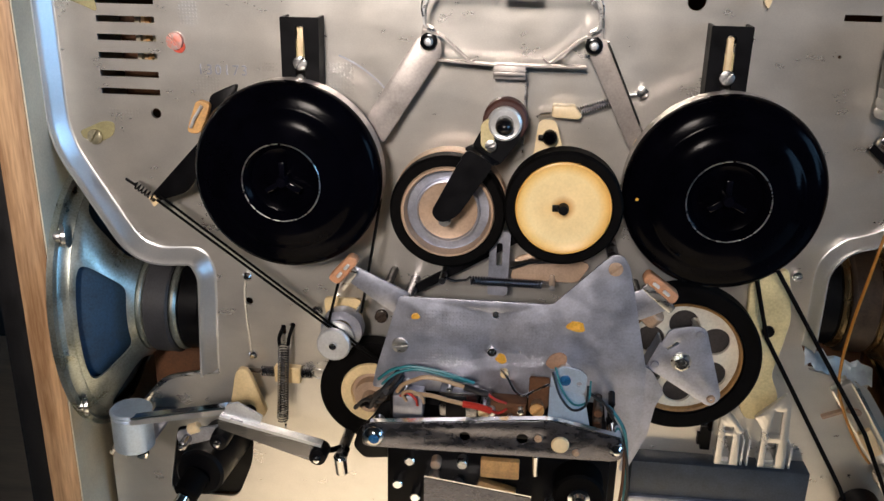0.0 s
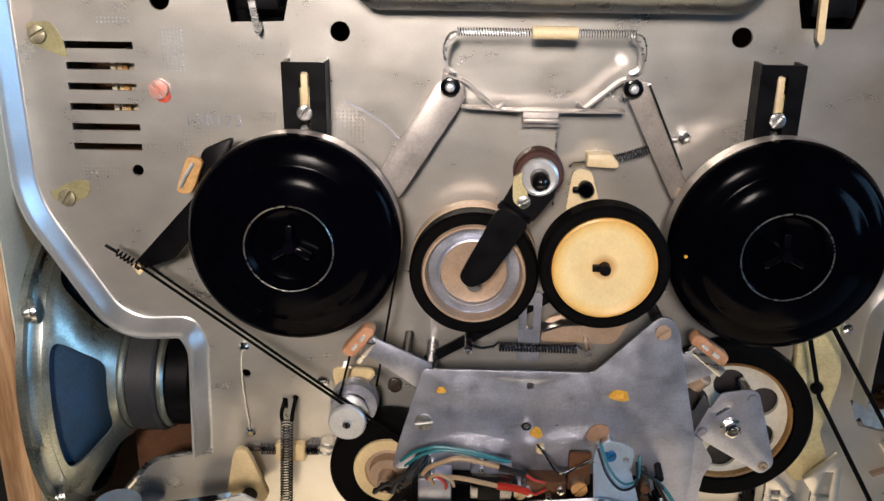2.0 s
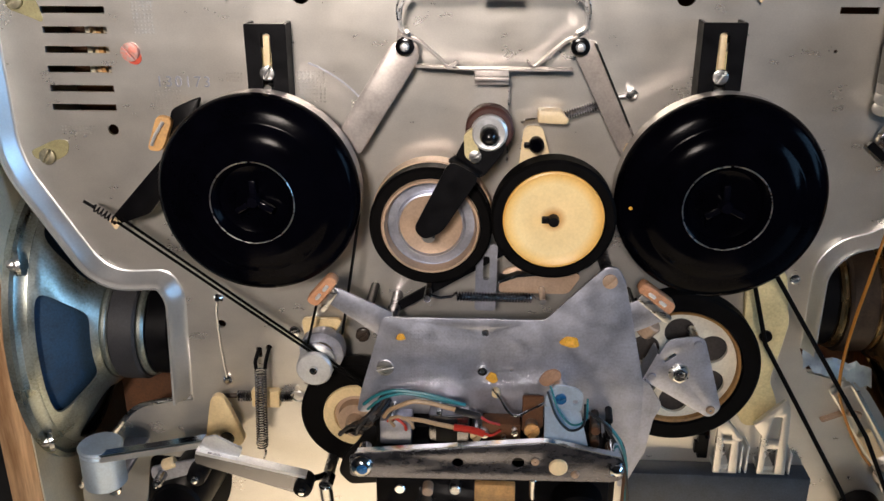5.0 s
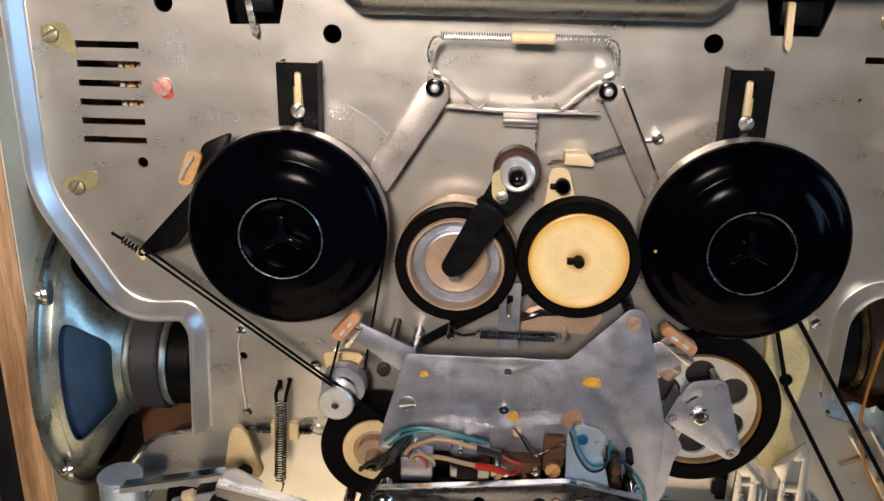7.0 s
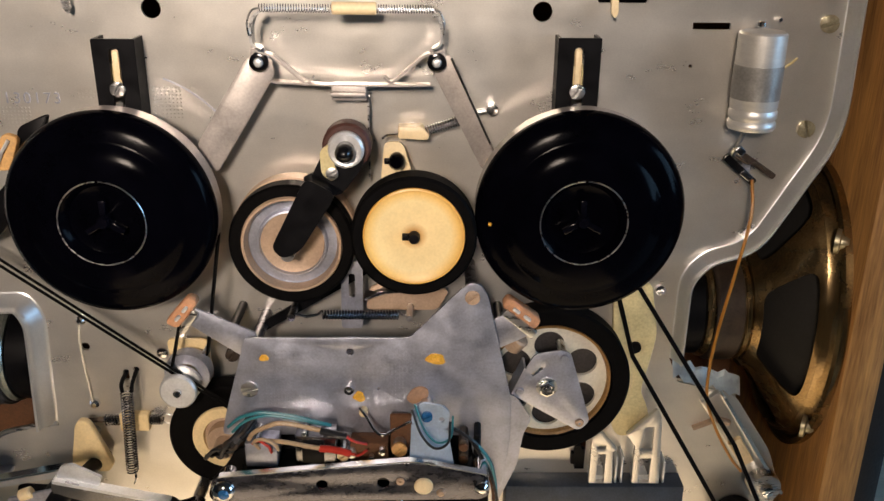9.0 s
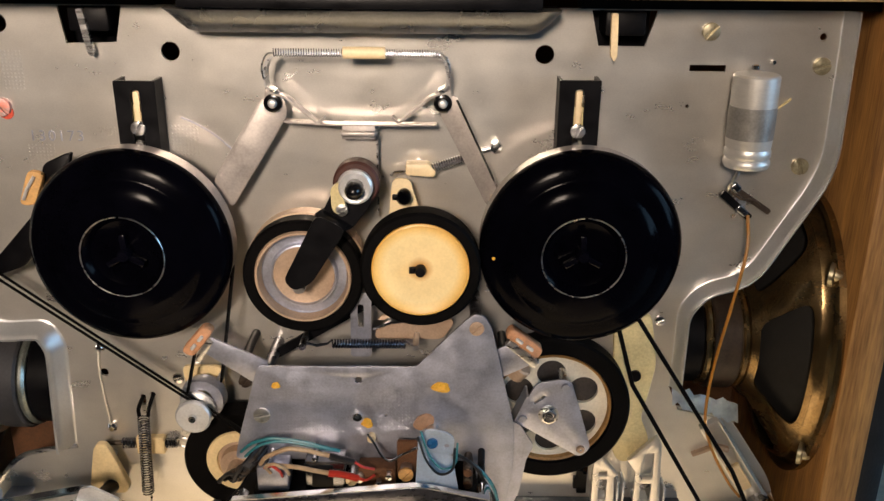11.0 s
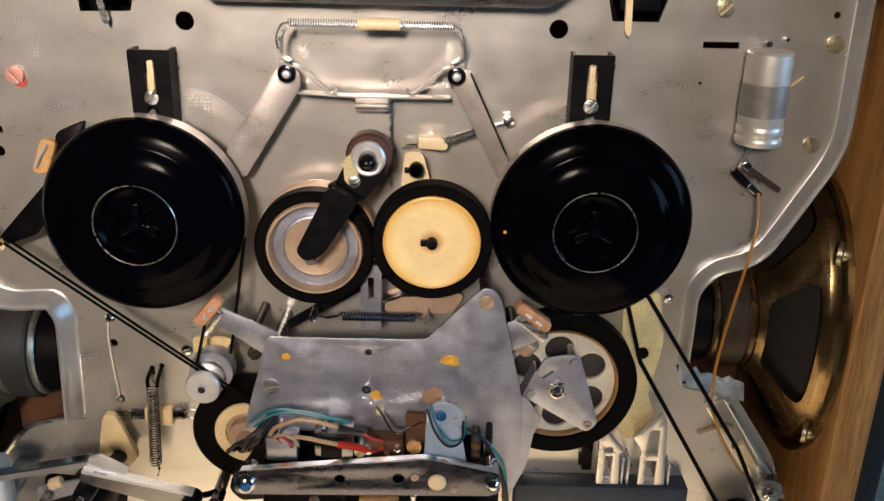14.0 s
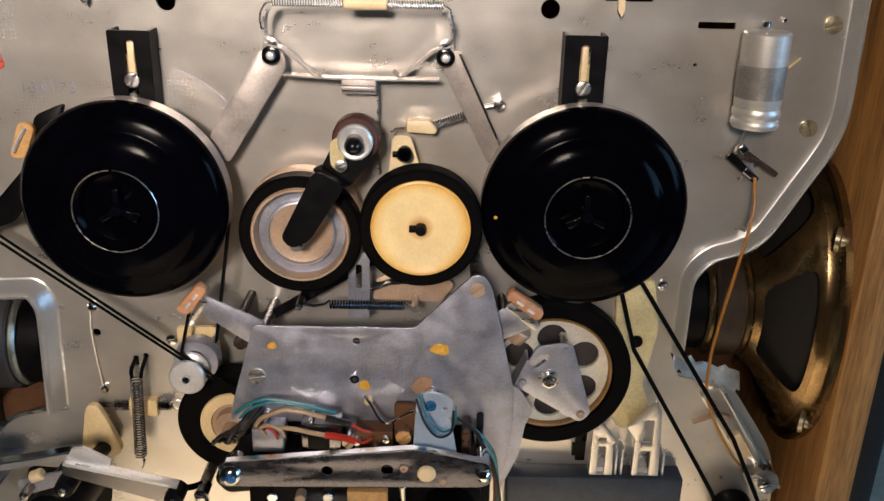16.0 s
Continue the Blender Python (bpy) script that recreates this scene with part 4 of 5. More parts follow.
part("post", cylinder((0.024, -0.0110, 0.3040), (0.024, 0.0, 0.3040), 0.003, 14), STEEL, TP)
part("edge", strip([(0.0060, 0.3050), (0.0150, 0.3085), (0.0280, 0.3095)], -0.0200, -0.0118, 0.0012), CHROME, TP, "bright curled edge")

# ---------------------------------------------------------------- front plate over the heads
FP = thing("front_plate", (0.01, -0.02, 0.27), "scratched dull aluminium cover plate with amber lacquer drops", "cover plate")
fp_outline = rounded([(-0.0468, 0.2948), (0.0275, 0.2953), (0.0490, 0.3180), (0.0540, 0.3225), (0.0590, 0.3218), (0.0625, 0.3155), (0.0745, 0.2640), (0.0748, 0.2420), (0.0712, 0.2130), (0.0600, 0.2130), (0.0560, 0.2440), (-0.0605, 0.2440), (-0.0585, 0.2540)], 0.0025)
part("plate", slab(fp_outline, -0.0400, -0.0386, [circle(0.0005, 0.2880, 0.0018, 16), circle(-0.0005, 0.2685, 0.0026, 20), circle(0.0130, 0.2690, 0.0007, 10)], bevel=0.0002), DULL, FP)
for gx, gz, r, s in ((-0.0385, 0.2852, 0.0019, 1.1), (0.0395, 0.2850, 0.0030, 1.45), (0.0042, 0.2652, 0.0026, 1.05)):
    drop = [(gx + s * r * (1 + 0.18 * math.sin(3 * a + gx * 900)) * math.cos(a), gz + r * (1 + 0.15 * math.cos(2 * a + gx * 500)) * math.sin(a)) for a in (2 * math.pi * i / 20 for i in range(20))]
    part("lacquer_drop", slab(drop, -0.0412, -0.0399, bevel=0.0005), GLUE, FP, "amber lacquer drop")
part("screw_head", slotted_head(-0.0462, 0.2688, -0.0400, 0.0040, 0.0012, 0.2), STEEL, FP)
part("screw_head", slotted_head(0.0555, 0.3155, -0.0400, 0.0034, 0.0008, 0.7), TAN, FP, "lacquered screw head")
part("bush", lathe(-0.0005, 0.2685, [(0.0010, -0.0410), (0.0022, -0.0412), (0.0026, -0.0400), (0.0026, -0.0380)], 20), CHROME, FP)
for px, pz in ((-0.0440, 0.2880), (0.0555, 0.3155), (0.0680, 0.2300), (-0.0540, 0.2500)):
    part("pillar", cylinder((px, -0.0386, pz), (px, 0.0, pz), 0.0028, 18), BURNISHED, FP)
part("tan_stain", slab(rounded([(0.0255, 0.2640), (0.0285, 0.2692), (0.0330, 0.2708), (0.0362, 0.2690), (0.0362, 0.2650), (0.0290, 0.2610)], 0.002), -0.0408, -0.0399), FIBRE, FP, "brown fibre washer plate")
bmk = bmesh.new()
for i in range(50):
    for j in range(17):
        x, z = -0.0420 + 0.0017 * i, 0.2610 + 0.0017 * j
        if random.random() < 0.93 and x < 0.045 - 0.2 * (z - 0.261):
            c = bmk.verts.new((x, -0.04011, z))
            ring = [bmk.verts.new((x + 0.0005 * math.cos(a), -0.0400, z + 0.0005 * math.sin(a))) for a in (0.8, 2.37, 3.94, 5.5)]
            for k in range(4):
                bmk.faces.new((c, ring[k], ring[(k + 1) % 4]))
tagged(part("knurling", bmk, DULL, FP), kind="stuff")

# ---------------------------------------------------------------- head block with wires
HB = thing("head_block", (0.0, 0, 0.22), "crowded tape head block with screws and coils", "head block")
part("base", block(-0.052, 0.066, -0.0360, 0.004, 0.1500, 0.2420, 0.001), BLACK, HB)
part("shelf", block(-0.050, 0.060, -0.0560, -0.0360, 0.2300, 0.2340, 0.0005), BLACK, HB)
part("tape_head", block(-0.0250, -0.0060, -0.0520, -0.0400, 0.2340, 0.2510, 0.0012), DARKSTEEL, HB, "steel tape head")
part("head_window", block(-0.0215, -0.0115, -0.0535, -0.0505, 0.2375, 0.2490, 0.0004), BLACK, HB, "black head window")
part("coil_form", block(-0.0480, -0.0330, -0.0520, -0.0400, 0.2340, 0.2470, 0.001), DULL, HB)
part("coil_form", block(0.0000, 0.0180, -0.0500, -0.0400, 0.2340, 0.2460, 0.001), HARDBOARD, HB)
for px, pz, r, m in ((-0.0028, 0.2415, 0.0028, IVORY), (0.0010, 0.2425, 0.0022, STEEL), (0.0230, 0.2450, 0.0036, PADTAN), (-0.0420, 0.2490, 0.0016, CHROME), (0.0150, 0.2435, 0.0016, CHROME), (0.0100, 0.2395, 0.0015, CHROME), (-0.0200, 0.2530, 0.0012, CHROME)):
    part("trimmer", slotted_head(px, pz, -0.0525, r, 0.0014, 0.8), m, HB)
    part("trimmer_shank", cylinder((px, -0.0525, pz), (px, -0.0380, pz), 0.8 * r, 14), STEEL, HB)
part("post", cylinder((0.0062, -0.0440, 0.2580), (0.0062, -0.0400, 0.2580), 0.0021, 16, bevel=0.0005), IVORY, HB, "pale post")
part("fibre_tab", block(0.0185, 0.0285, -0.0470, -0.0440, 0.2400, 0.2590, 0.001), HARDBOARD, HB)
part("dark_coil", cylinder((0.0310, -0.0520, 0.2400), (0.0310, -0.0360, 0.2400), 0.0045, 20, bevel=0.0006), BLACK, HB)
for k in range(7):
    px, pz = 0.0545 + 0.0042 * math.cos(k * 2.1), 0.2490 - 0.0024 * k
    part("dark_coil", cylinder((px, -0.0500 - 0.0006 * (k % 4), pz), (px + 0.0006, -0.0380, pz + 0.0010), 0.0017 + 0.0003 * (k % 3), 12, bevel=0.0005), (BLACK, COPPER, HARDBOARD)[k % 3], HB)
# lower storey below the lever
part("mount", block(-0.0500, 0.0600, -0.0560, -0.0360, 0.1600, 0.2240, 0.001), BLACK, HB)
part("fibre_board", block(-0.0030, 0.0160, -0.0600, -0.0560, 0.2090, 0.2190, 0.0006), PADTAN, HB, "tan fibre board")
part("guide_bar", slab(rounded([(-0.0300, 0.2110), (0.0225, 0.2040), (0.0225, 0.1900), (-0.0300, 0.1950)], 0.001), -0.0660, -0.0640), BURNISHED, HB, "burnished lower guide bar")
part("guide_edge", strip([(-0.0300, 0.2110), (0.0225, 0.2040)], -0.0660, -0.0560, 0.0012), CHROME, HB)
pinch = part("pinch_roller", lathe(0.0450, 0.2090, [(0.0050, -0.0700), (0.0110, -0.0700), (0.0122, -0.0690), (0.0122, -0.0560)], 40), RUBBER, HB, "black rubber pinch roller")
part("roller_hub", lathe(0.0450, 0.2090, [(0, -0.0740), (0.0024, -0.0736), (0.0034, -0.0715), (0.0052, -0.0712), (0.0056, -0.0690)], 28), CHROME, pinch, "bright roller hub")
part("roller_fork", strip(eased([(0.0300, 0.1960), (0.0380, 0.2020), (0.0450, 0.2000), (0.0520, 0.2030), (0.0570, 0.1990)], 0.003), -0.0745, -0.0560, 0.0016), STEEL, HB)
for px, pz in ((-0.0380, 0.2160), (-0.0250, 0.2150), (-0.0120, 0.2165), (-0.0440, 0.2020), (-0.0350, 0.1950)):
    part("spacer", cylinder((px, -0.0620, pz), (px, -0.0550, pz), 0.0026, 14, bevel=0.0005), (STEEL, TAN, CHROME)[int(abs(px) * 1e4) % 3], HB)


def wire(name, ctrl, r, mat, label):
    w = solid(name, tube(curve_points(ctrl), r, 7), mat, label, "wire", "head wires", at=ctrl[0])
    return w


wire("wire", [(-0.0560, -0.0460, 0.2520), (-0.0500, -0.0500, 0.2590), (-0.0440, -0.0520, 0.2625), (-0.0380, -0.0525, 0.2638), (-0.0240, -0.0530, 0.2622), (-0.0130, -0.0530, 0.2590), (-0.0080, -0.0520, 0.2570)], 0.0008, TEAL, "thin teal insulated wire over the head block")
wire("wire", [(-0.0540, -0.0470, 0.2500), (-0.0480, -0.0510, 0.2575), (-0.0420, -0.0525, 0.2612), (-0.0340, -0.0530, 0.2625), (-0.0200, -0.0530, 0.2600), (-0.0100, -0.0520, 0.2572)], 0.0007, TEAL, "thin teal insulated wire over the head block")
wire("wire", [(-0.0460, -0.0500, 0.2480), (-0.0430, -0.0530, 0.2535), (-0.0370, -0.0545, 0.2575), (-0.0315, -0.0550, 0.2598), (-0.0240, -0.0550, 0.2592), (-0.0160, -0.0545, 0.2568), (-0.0100, -0.0540, 0.2552)], 0.0011, WIREWHITE, "cream insulated wire over the head block")
wire("wire", [(-0.0370, -0.0540, 0.2500), (-0.0280, -0.0560, 0.2505), (-0.0190, -0.0560, 0.2485), (-0.0110, -0.0560, 0.2470)], 0.0011, WIREWHITE, "cream insulated wire over the head block")
wire("wire", [(-0.0410, -0.0530, 0.2450), (-0.0425, -0.0560, 0.2505), (-0.0380, -0.0575, 0.2530), (-0.0330, -0.0570, 0.2500), (-0.0320, -0.0540, 0.2450)], 0.0008, WIREWHITE, "looped cream insulated wire")
wire("wire", [(-0.0440, -0.0520, 0.2470), (-0.0400, -0.0565, 0.2515), (-0.0360, -0.0560, 0.2480), (-0.0355, -0.0530, 0.2430)], 0.0007, WIRERED, "short red insulated wire")
wire("sleeve", [(-0.0125, -0.0550, 0.2560), (-0.0060, -0.0555, 0.2545), (-0.0010, -0.0550, 0.2528)], 0.0017, WIREBLACK, "black plastic sleeve over a wire joint")
wire("sleeve", [(-0.0130, -0.0560, 0.2473), (-0.0060, -0.0560, 0.2465), (0.0010, -0.0560, 0.2445)], 0.0017, WIRERED, "red plastic sleeve over a wire joint")
wire("wire", [(-0.0010, -0.0550, 0.2530), (0.0030, -0.0545, 0.2500), (0.0080, -0.0520, 0.2470)], 0.0007, WIRERED, "thin red wire end")
wire("wire", [(0.0010, -0.0560, 0.2445), (0.0045, -0.0550, 0.2430), (0.0085, -0.0530, 0.2445)], 0.0007, WIRERED, "thin red wire end")
wire("wire", [(0.0045, -0.0440, 0.2612), (0.0080, -0.0480, 0.2585), (0.0120, -0.0520, 0.2540), (0.0160, -0.0525, 0.2522), (0.0210, -0.0515, 0.2545), (0.0280, -0.0520, 0.2590)], 0.0006, CHROME, "bare tinned wire between two solder posts")
wire("wire", [(0.0470, -0.0540, 0.2570), (0.0540, -0.0560, 0.2535), (0.0600, -0.0560, 0.2475), (0.0650, -0.0550, 0.2390), (0.0675, -0.0530, 0.2260)], 0.0008, WIREBLACK, "black insulated wire beside the plate")
wire("wire", [(0.0480, -0.0530, 0.2560), (0.0580, -0.0560, 0.2500), (0.0655, -0.0550, 0.2370), (0.0685, -0.0520, 0.2150), (0.0690, -0.0480, 0.1900)], 0.0008, TEAL, "thin teal insulated wire beside the plate")
wire("wire", [(0.0560, -0.0540, 0.2500), (0.0650, -0.0550, 0.2330), (0.0695, -0.0520, 0.2100), (0.0700, -0.0480, 0.1850)], 0.0008, WIREBLACK, "black insulated wire beside the plate")
wire("wire", [(0.0600, -0.0550, 0.2380), (0.0660, -0.0540, 0.2260), (0.0672, -0.0520, 0.2050), (0.0665, -0.0480, 0.1850)], 0.0008, HARDBOARD, "brown insulated wire beside the plate")
CBN = thing("cable_bundle", (-0.053, -0.045, 0.245), "dark bundle of taped cables at the end of the head block", "cable bundle")
for k in range(7):
    a = 0.9 * k
    ox, oz = 0.0022 * math.cos(a), 0.0022 * math.sin(a)
    line = [(-0.0460 + ox, -0.0430, 0.2530 + 1.4 * oz), (-0.0505 + 0.8 * ox, -0.0500 - 0.3 * abs(oz), 0.2495 + oz), (-0.0550 - oz, -0.0520, 0.2450 + ox), (-0.0590 + 1.5 * ox, -0.0500, 0.2410 - 1.2 * oz), (-0.0640 + 2.2 * ox, -0.0440 + oz, 0.2370 + 1.5 * ox)]
    part("cable", tube(curve_points(line), 0.0009 + 0.0002 * (k % 3), 7), (WIREBLACK, COPPER, WIREBLACK, RUBBER)[k % 4], CBN)
for (p, q, r) in (((-0.0500, -0.0495, 0.2500), (-0.0532, -0.0515, 0.2468), 0.0026), ((-0.0572, -0.0510, 0.2428), (-0.0600, -0.0490, 0.2402), 0.0024)):
    part("tape", cylinder(p, q, r, 9, bevel=0.0009), VINYL, CBN, "wrapped black tape")

BK = thing("angle_bracket", (0.038, -0.05, 0.25), "pale steel angle bracket with a blue lacquered screw", "bracket")
part("foot", slab(rounded([(0.0285, 0.2575), (0.0450, 0.2545), (0.0460, 0.2640), (0.0425, 0.2672), (0.0330, 0.2690), (0.0288, 0.2640)], 0.0025), -0.0520, -0.0505, [circle(0.0422, 0.2600, 0.0014, 14)]), BLUEPALE, BK)
bm = bmesh.new()
vb = [bm.verts.new(v) for v in ((0.0285, -0.0520, 0.2577), (0.0450, -0.0520, 0.2547), (0.0490, -0.0680, 0.2400), (0.0278, -0.0680, 0.2440), (0.0285, -0.0505, 0.2569), (0.0450, -0.0505, 0.2539), (0.0490, -0.0668, 0.2390), (0.0278, -0.0668, 0.2430))]
for q in ((0, 1, 2, 3), (7, 6, 5, 4), (0, 4, 5, 1), (1, 5, 6, 2), (2, 6, 7, 3), (3, 7, 4, 0)):
    bm.faces.new([vb[i] for i in q])
part("ramp", bm, BLUEPALE, BK)
part("screw_head", slotted_head(0.0355, 0.2620, -0.0520, 0.0026, 0.0014, 0.4), BLUETIP, BK, "blue lacquered screw")
part("pillar", cylinder((0.0355, -0.0506, 0.2620), (0.0355, -0.0400, 0.2620), 0.0030, 16), STEEL, BK)
wire("wire", [(0.0290, -0.0580, 0.2690), (0.0330, -0.0620, 0.2590), (0.0390, -0.0640, 0.2530), (0.0450, -0.0640, 0.2560), (0.0460, -0.0580, 0.2630)], 0.0006, WIREBLACK, "thin dark wire loop over the bracket")
wire("wire", [(0.0302, -0.0560, 0.2706), (0.0342, -0.0600, 0.2606), (0.0402, -0.0620, 0.2546), (0.0462, -0.0620, 0.2576), (0.0472, -0.0560, 0.2646)], 0.0005, TEAL, "thin teal wire loop over the bracket")

# the long lever across the heads
LV = thing("head_lever", (0.0, -0.07, 0.237), "long polished steel lever across the heads", "lever")
bar = rounded([(-0.0595, 0.2300), (-0.0595, 0.2400), (-0.0560, 0.2415), (0.0280, 0.2500), (0.0350, 0.2490), (0.0630, 0.2430), (0.0635, 0.2330), (0.0590, 0.2310), (-0.0560, 0.2290)], 0.003)
holes = [circle(-0.0105, 0.2385, 0.0025), circle(0.0165, 0.2395, 0.0028), circle(0.0240, 0.2405, 0.0016)]
part("bar", slab(bar, -0.0710, -0.0698, holes, bevel=0.0002), BURNISHED, LV)
part("top_flange", strip(eased([(-0.0560, 0.2416), (0.0280, 0.2502), (0.0350, 0.2492), (0.0620, 0.2434)], 0.003), -0.0706, -0.0672, 0.0012), CHROME, LV, "bright folded top edge")
part("disc", lathe(0.0343, 0.2382, [(0, -0.0722), (0.0036, -0.0722), (0.0042, -0.0716), (0.0042, -0.0700)], 28), IVORY, LV, "white plastic disc")
collar = part("collar", lathe(-0.0540, 0.2352, [(0, -0.0744), (0.0030, -0.0740), (0.0048, -0.0726), (0.0056, -0.0700), (0.0054, -0.0660), (0.0030, -0.0655), (0.0030, -0.0560)], 28), CHROME, LV)
part("pivot", lathe(-0.0535, 0.2352, [(0, -0.0752), (0.0018, -0.0750), (0.0026, -0.0740)], 20), BLUETIP, collar, "blue lacquered pivot tip")
part("pivot", lathe(0.0600, 0.2385, [(0, -0.0750), (0.0016, -0.0748), (0.0030, -0.0735), (0.0034, -0.0710), (0.0034, -0.0540)], 24), CHROME, LV, "bright pivot pin")
part("rivet", lathe(0.0420, 0.2345, [(0, -0.0722), (0.0014, -0.0720), (0.0020, -0.0710)], 16), TAN, LV)
part("rivet", lathe(0.0240, 0.2405, [(0.0005, -0.0715), (0.0018, -0.0715), (0.0020, -0.0705), (0.0020, -0.0640)], 16), TAN, LV)
part("post", cylinder((0.0235, -0.0690, 0.2300), (0.0240, -0.0640, 0.2160), 0.0017, 14, bevel=0.0003), CHROME, LV, "bright hanging pin")

# ---------------------------------------------------------------- flywheels and pulleys
FW = thing("flywheel", (0.095, 0, 0.2595), "large grey flywheel with round holes and a black rubber tyre", "flywheel")
fx, fz = 0.0950, 0.2595
part("disc", slab(circle(fx, fz, 0.0290, 64), -0.0140, -0.0120, [circle(fx + 0.0188 * math.cos(a), fz + 0.0188 * math.sin(a), 0.0074, 28) for a in (0.54 + 2 * math.pi * k / 6 for k in range(6))]), OFFWHITE, FW)
# Dark disc added for shade on the deck seen through the holes.
part("backing", lathe(fx, fz, [(0.0050, -0.0085), (0.0286, -0.0085), (0.0286, -0.0062), (0.0050, -0.0062)], 64), HOLESHADE, FW, "dark disc for the shaded deck behind the holes")
part("lining", lathe(fx, fz, [(0.0288, -0.0140), (0.0293, -0.0165), (0.0303, -0.0170), (0.0310, -0.0140), (0.0310, -0.0060), (0.0285, -0.0060)], 80), BROWNRING, FW, "brown lining ring")
part("tyre", wheel_tyre(fx, fz, 0.0308, 0.0398, -0.0180, -0.0060), RUBBER, FW, "black rubber tyre")
part("axle", lathe(fx, fz, [(0.005, -0.0330), (0.0050, 0.0)], 24), STEEL, FW)
NP = thing("bearing_plate", (0.0915, -0.033, 0.267), "grey triangular bearing plate with a hex nut over the flywheel", "bearing plate")
part("plate", slab(rounded([(0.0755, 0.2625), (0.0815, 0.2765), (0.0850, 0.2840), (0.0975, 0.2862), (0.1020, 0.2845), (0.1132, 0.2480), (0.1080, 0.2428)], 0.0030), -0.0342, -0.0330, [rounded([(0.0838, 0.2738), (0.0888, 0.2775), (0.0898, 0.2765), (0.0848, 0.2725)], 0.0006), circle(0.1082, 0.2475, 0.0012, 12)], bevel=0.0002), DULL, NP)
part("side_flange", strip([(0.0752, 0.2620), (0.0812, 0.2765)], -0.0340, -0.0230, 0.0010), DULL, NP, "folded side flange")
part("stud", cylinder((0.0915, -0.0385, 0.2670), (0.0915, 0.0, 0.2670), 0.0018, 16), DARKSTEEL, NP)
washer = part("washer", slab(circle(0.0915, 0.2670, 0.0050, 28), -0.0350, -0.0342), STEEL, NP)
part("nut", slab(hexagon(0.0915, 0.2670, 0.0038, 0.5), -0.0375, -0.0342, [circle(0.0915, 0.2670, 0.0019, 16)], bevel=0.0003), CHROME, washer, "bright hex nut")
for px, pz in ((0.0990, 0.2820), (0.1082, 0.2475), (0.0790, 0.2645)):
    part("rivet", lathe(px, pz, [(0.0006, -0.0352), (0.0018, -0.0352), (0.0022, -0.0342)], 18), TAN if px > 0.105 else DULL, NP)
    part("pillar", cylinder((px, -0.0330, pz), (px, -0.0182, pz), 0.0020, 12), STEEL, NP)
part("leg", slab(rounded([(0.0740, 0.2640), (0.0780, 0.2615), (0.0850, 0.2500), (0.0815, 0.2420), (0.0790, 0.2240), (0.0705, 0.2030), (0.0670, 0.2030)], 0.002), -0.0356, -0.0343), DULL, NP)

SW = thing("small_flywheel", (-0.0640, 0, 0.2290), "small black flywheel with a tan ring", "flywheel")
part("tyre", wheel_tyre(-0.0640, 0.2290, 0.0172, 0.0288, -0.0200, -0.0080), RUBBER, SW, "black rubber rim")
part("ring", lathe(-0.0640, 0.2290, [(0.0174, -0.0190), (0.0170, -0.0205), (0.0118, -0.0205), (0.0112, -0.0185)], 64), CREAM, SW, "tan ring")
part("hub", lathe(-0.0640, 0.2290, [(0, -0.0330), (0.0040, -0.0328), (0.0046, -0.0315), (0.0046, -0.0250), (0.0090, -0.0245), (0.0094, -0.0190), (0.0114, -0.0185)], 48), TAN, SW, "tan hub")
part("axle", cylinder((-0.0640, -0.0100, 0.2290), (-0.0640, 0.0, 0.2290), 0.004, 20), STEEL, SW)
part("boss", lathe(-0.0640, 0.2290, [(0.018, -0.0085), (0.018, -0.0070), (0.0, -0.0070)], 40), BLACK, SW)

KA = thing("clutch_lever", (-0.056, -0.02, 0.222), "dark greasy clutch lever over the small flywheel", "lever")
part("plate", slab(rounded([(-0.0720, 0.2050), (-0.0690, 0.2150), (-0.0610, 0.2240), (-0.0560, 0.2330), (-0.0480, 0.2330), (-0.0480, 0.2000), (-0.0660, 0.1980)], 0.003), -0.0350, -0.0332, bevel=0.0003), BLACK, KA)
part("bolt", lathe(-0.0600, 0.2180, [(0, -0.0385), (0.0020, -0.0382), (0.0028, -0.0365), (0.0028, -0.0345)], 18), DARKSTEEL, KA)
PU = thing("guide_pulley", (-0.081, 0, 0.263), "grey metal guide pulley on a cream bracket", "pulley")
part("front_disc", lathe(-0.0818, 0.2622, [(0.0018, -0.0330), (0.0080, -0.0330), (0.0088, -0.0322), (0.0088, -0.0305), (0.0070, -0.0290), (0.0070, -0.0265), (0.0092, -0.0250), (0.0092, -0.0230), (0.0060, -0.0220)], 48), PALE, PU)
part("hub", lathe(-0.0818, 0.2622, [(0.0008, -0.0345), (0.0018, -0.0345), (0.0022, -0.0330)], 20), CHROME, PU)
part("rear_disc", lathe(-0.0800, 0.2655, [(0.0060, -0.0220), (0.0108, -0.0218), (0.0112, -0.0205), (0.0112, -0.0150), (0.0100, -0.0140), (0.005, -0.0140), (0.005, 0.0)], 48), DULL, PU)
part("bracket", slab(rounded([(-0.0915, 0.2790), (-0.0715, 0.2790), (-0.0705, 0.2580), (-0.0740, 0.2540), (-0.0900, 0.2650)], 0.003), -0.0110, -0.0090), CREAM, PU, "cream bracket plate")
part("bracket_post", cylinder((-0.0870, -0.0092, 0.2740), (-0.0870, 0.0, 0.2740), 0.0025, 14), STEEL, PU)
part("bracket_edge", strip([(-0.0755, 0.2700), (-0.0700, 0.2790)], -0.0170, -0.0100, 0.0012), STEEL, PU)
screw(-0.0625, 0.2655, -0.0010, 0.0034, 0.002, 0.8, COPPER, "dark slotted screw in a deck hole")
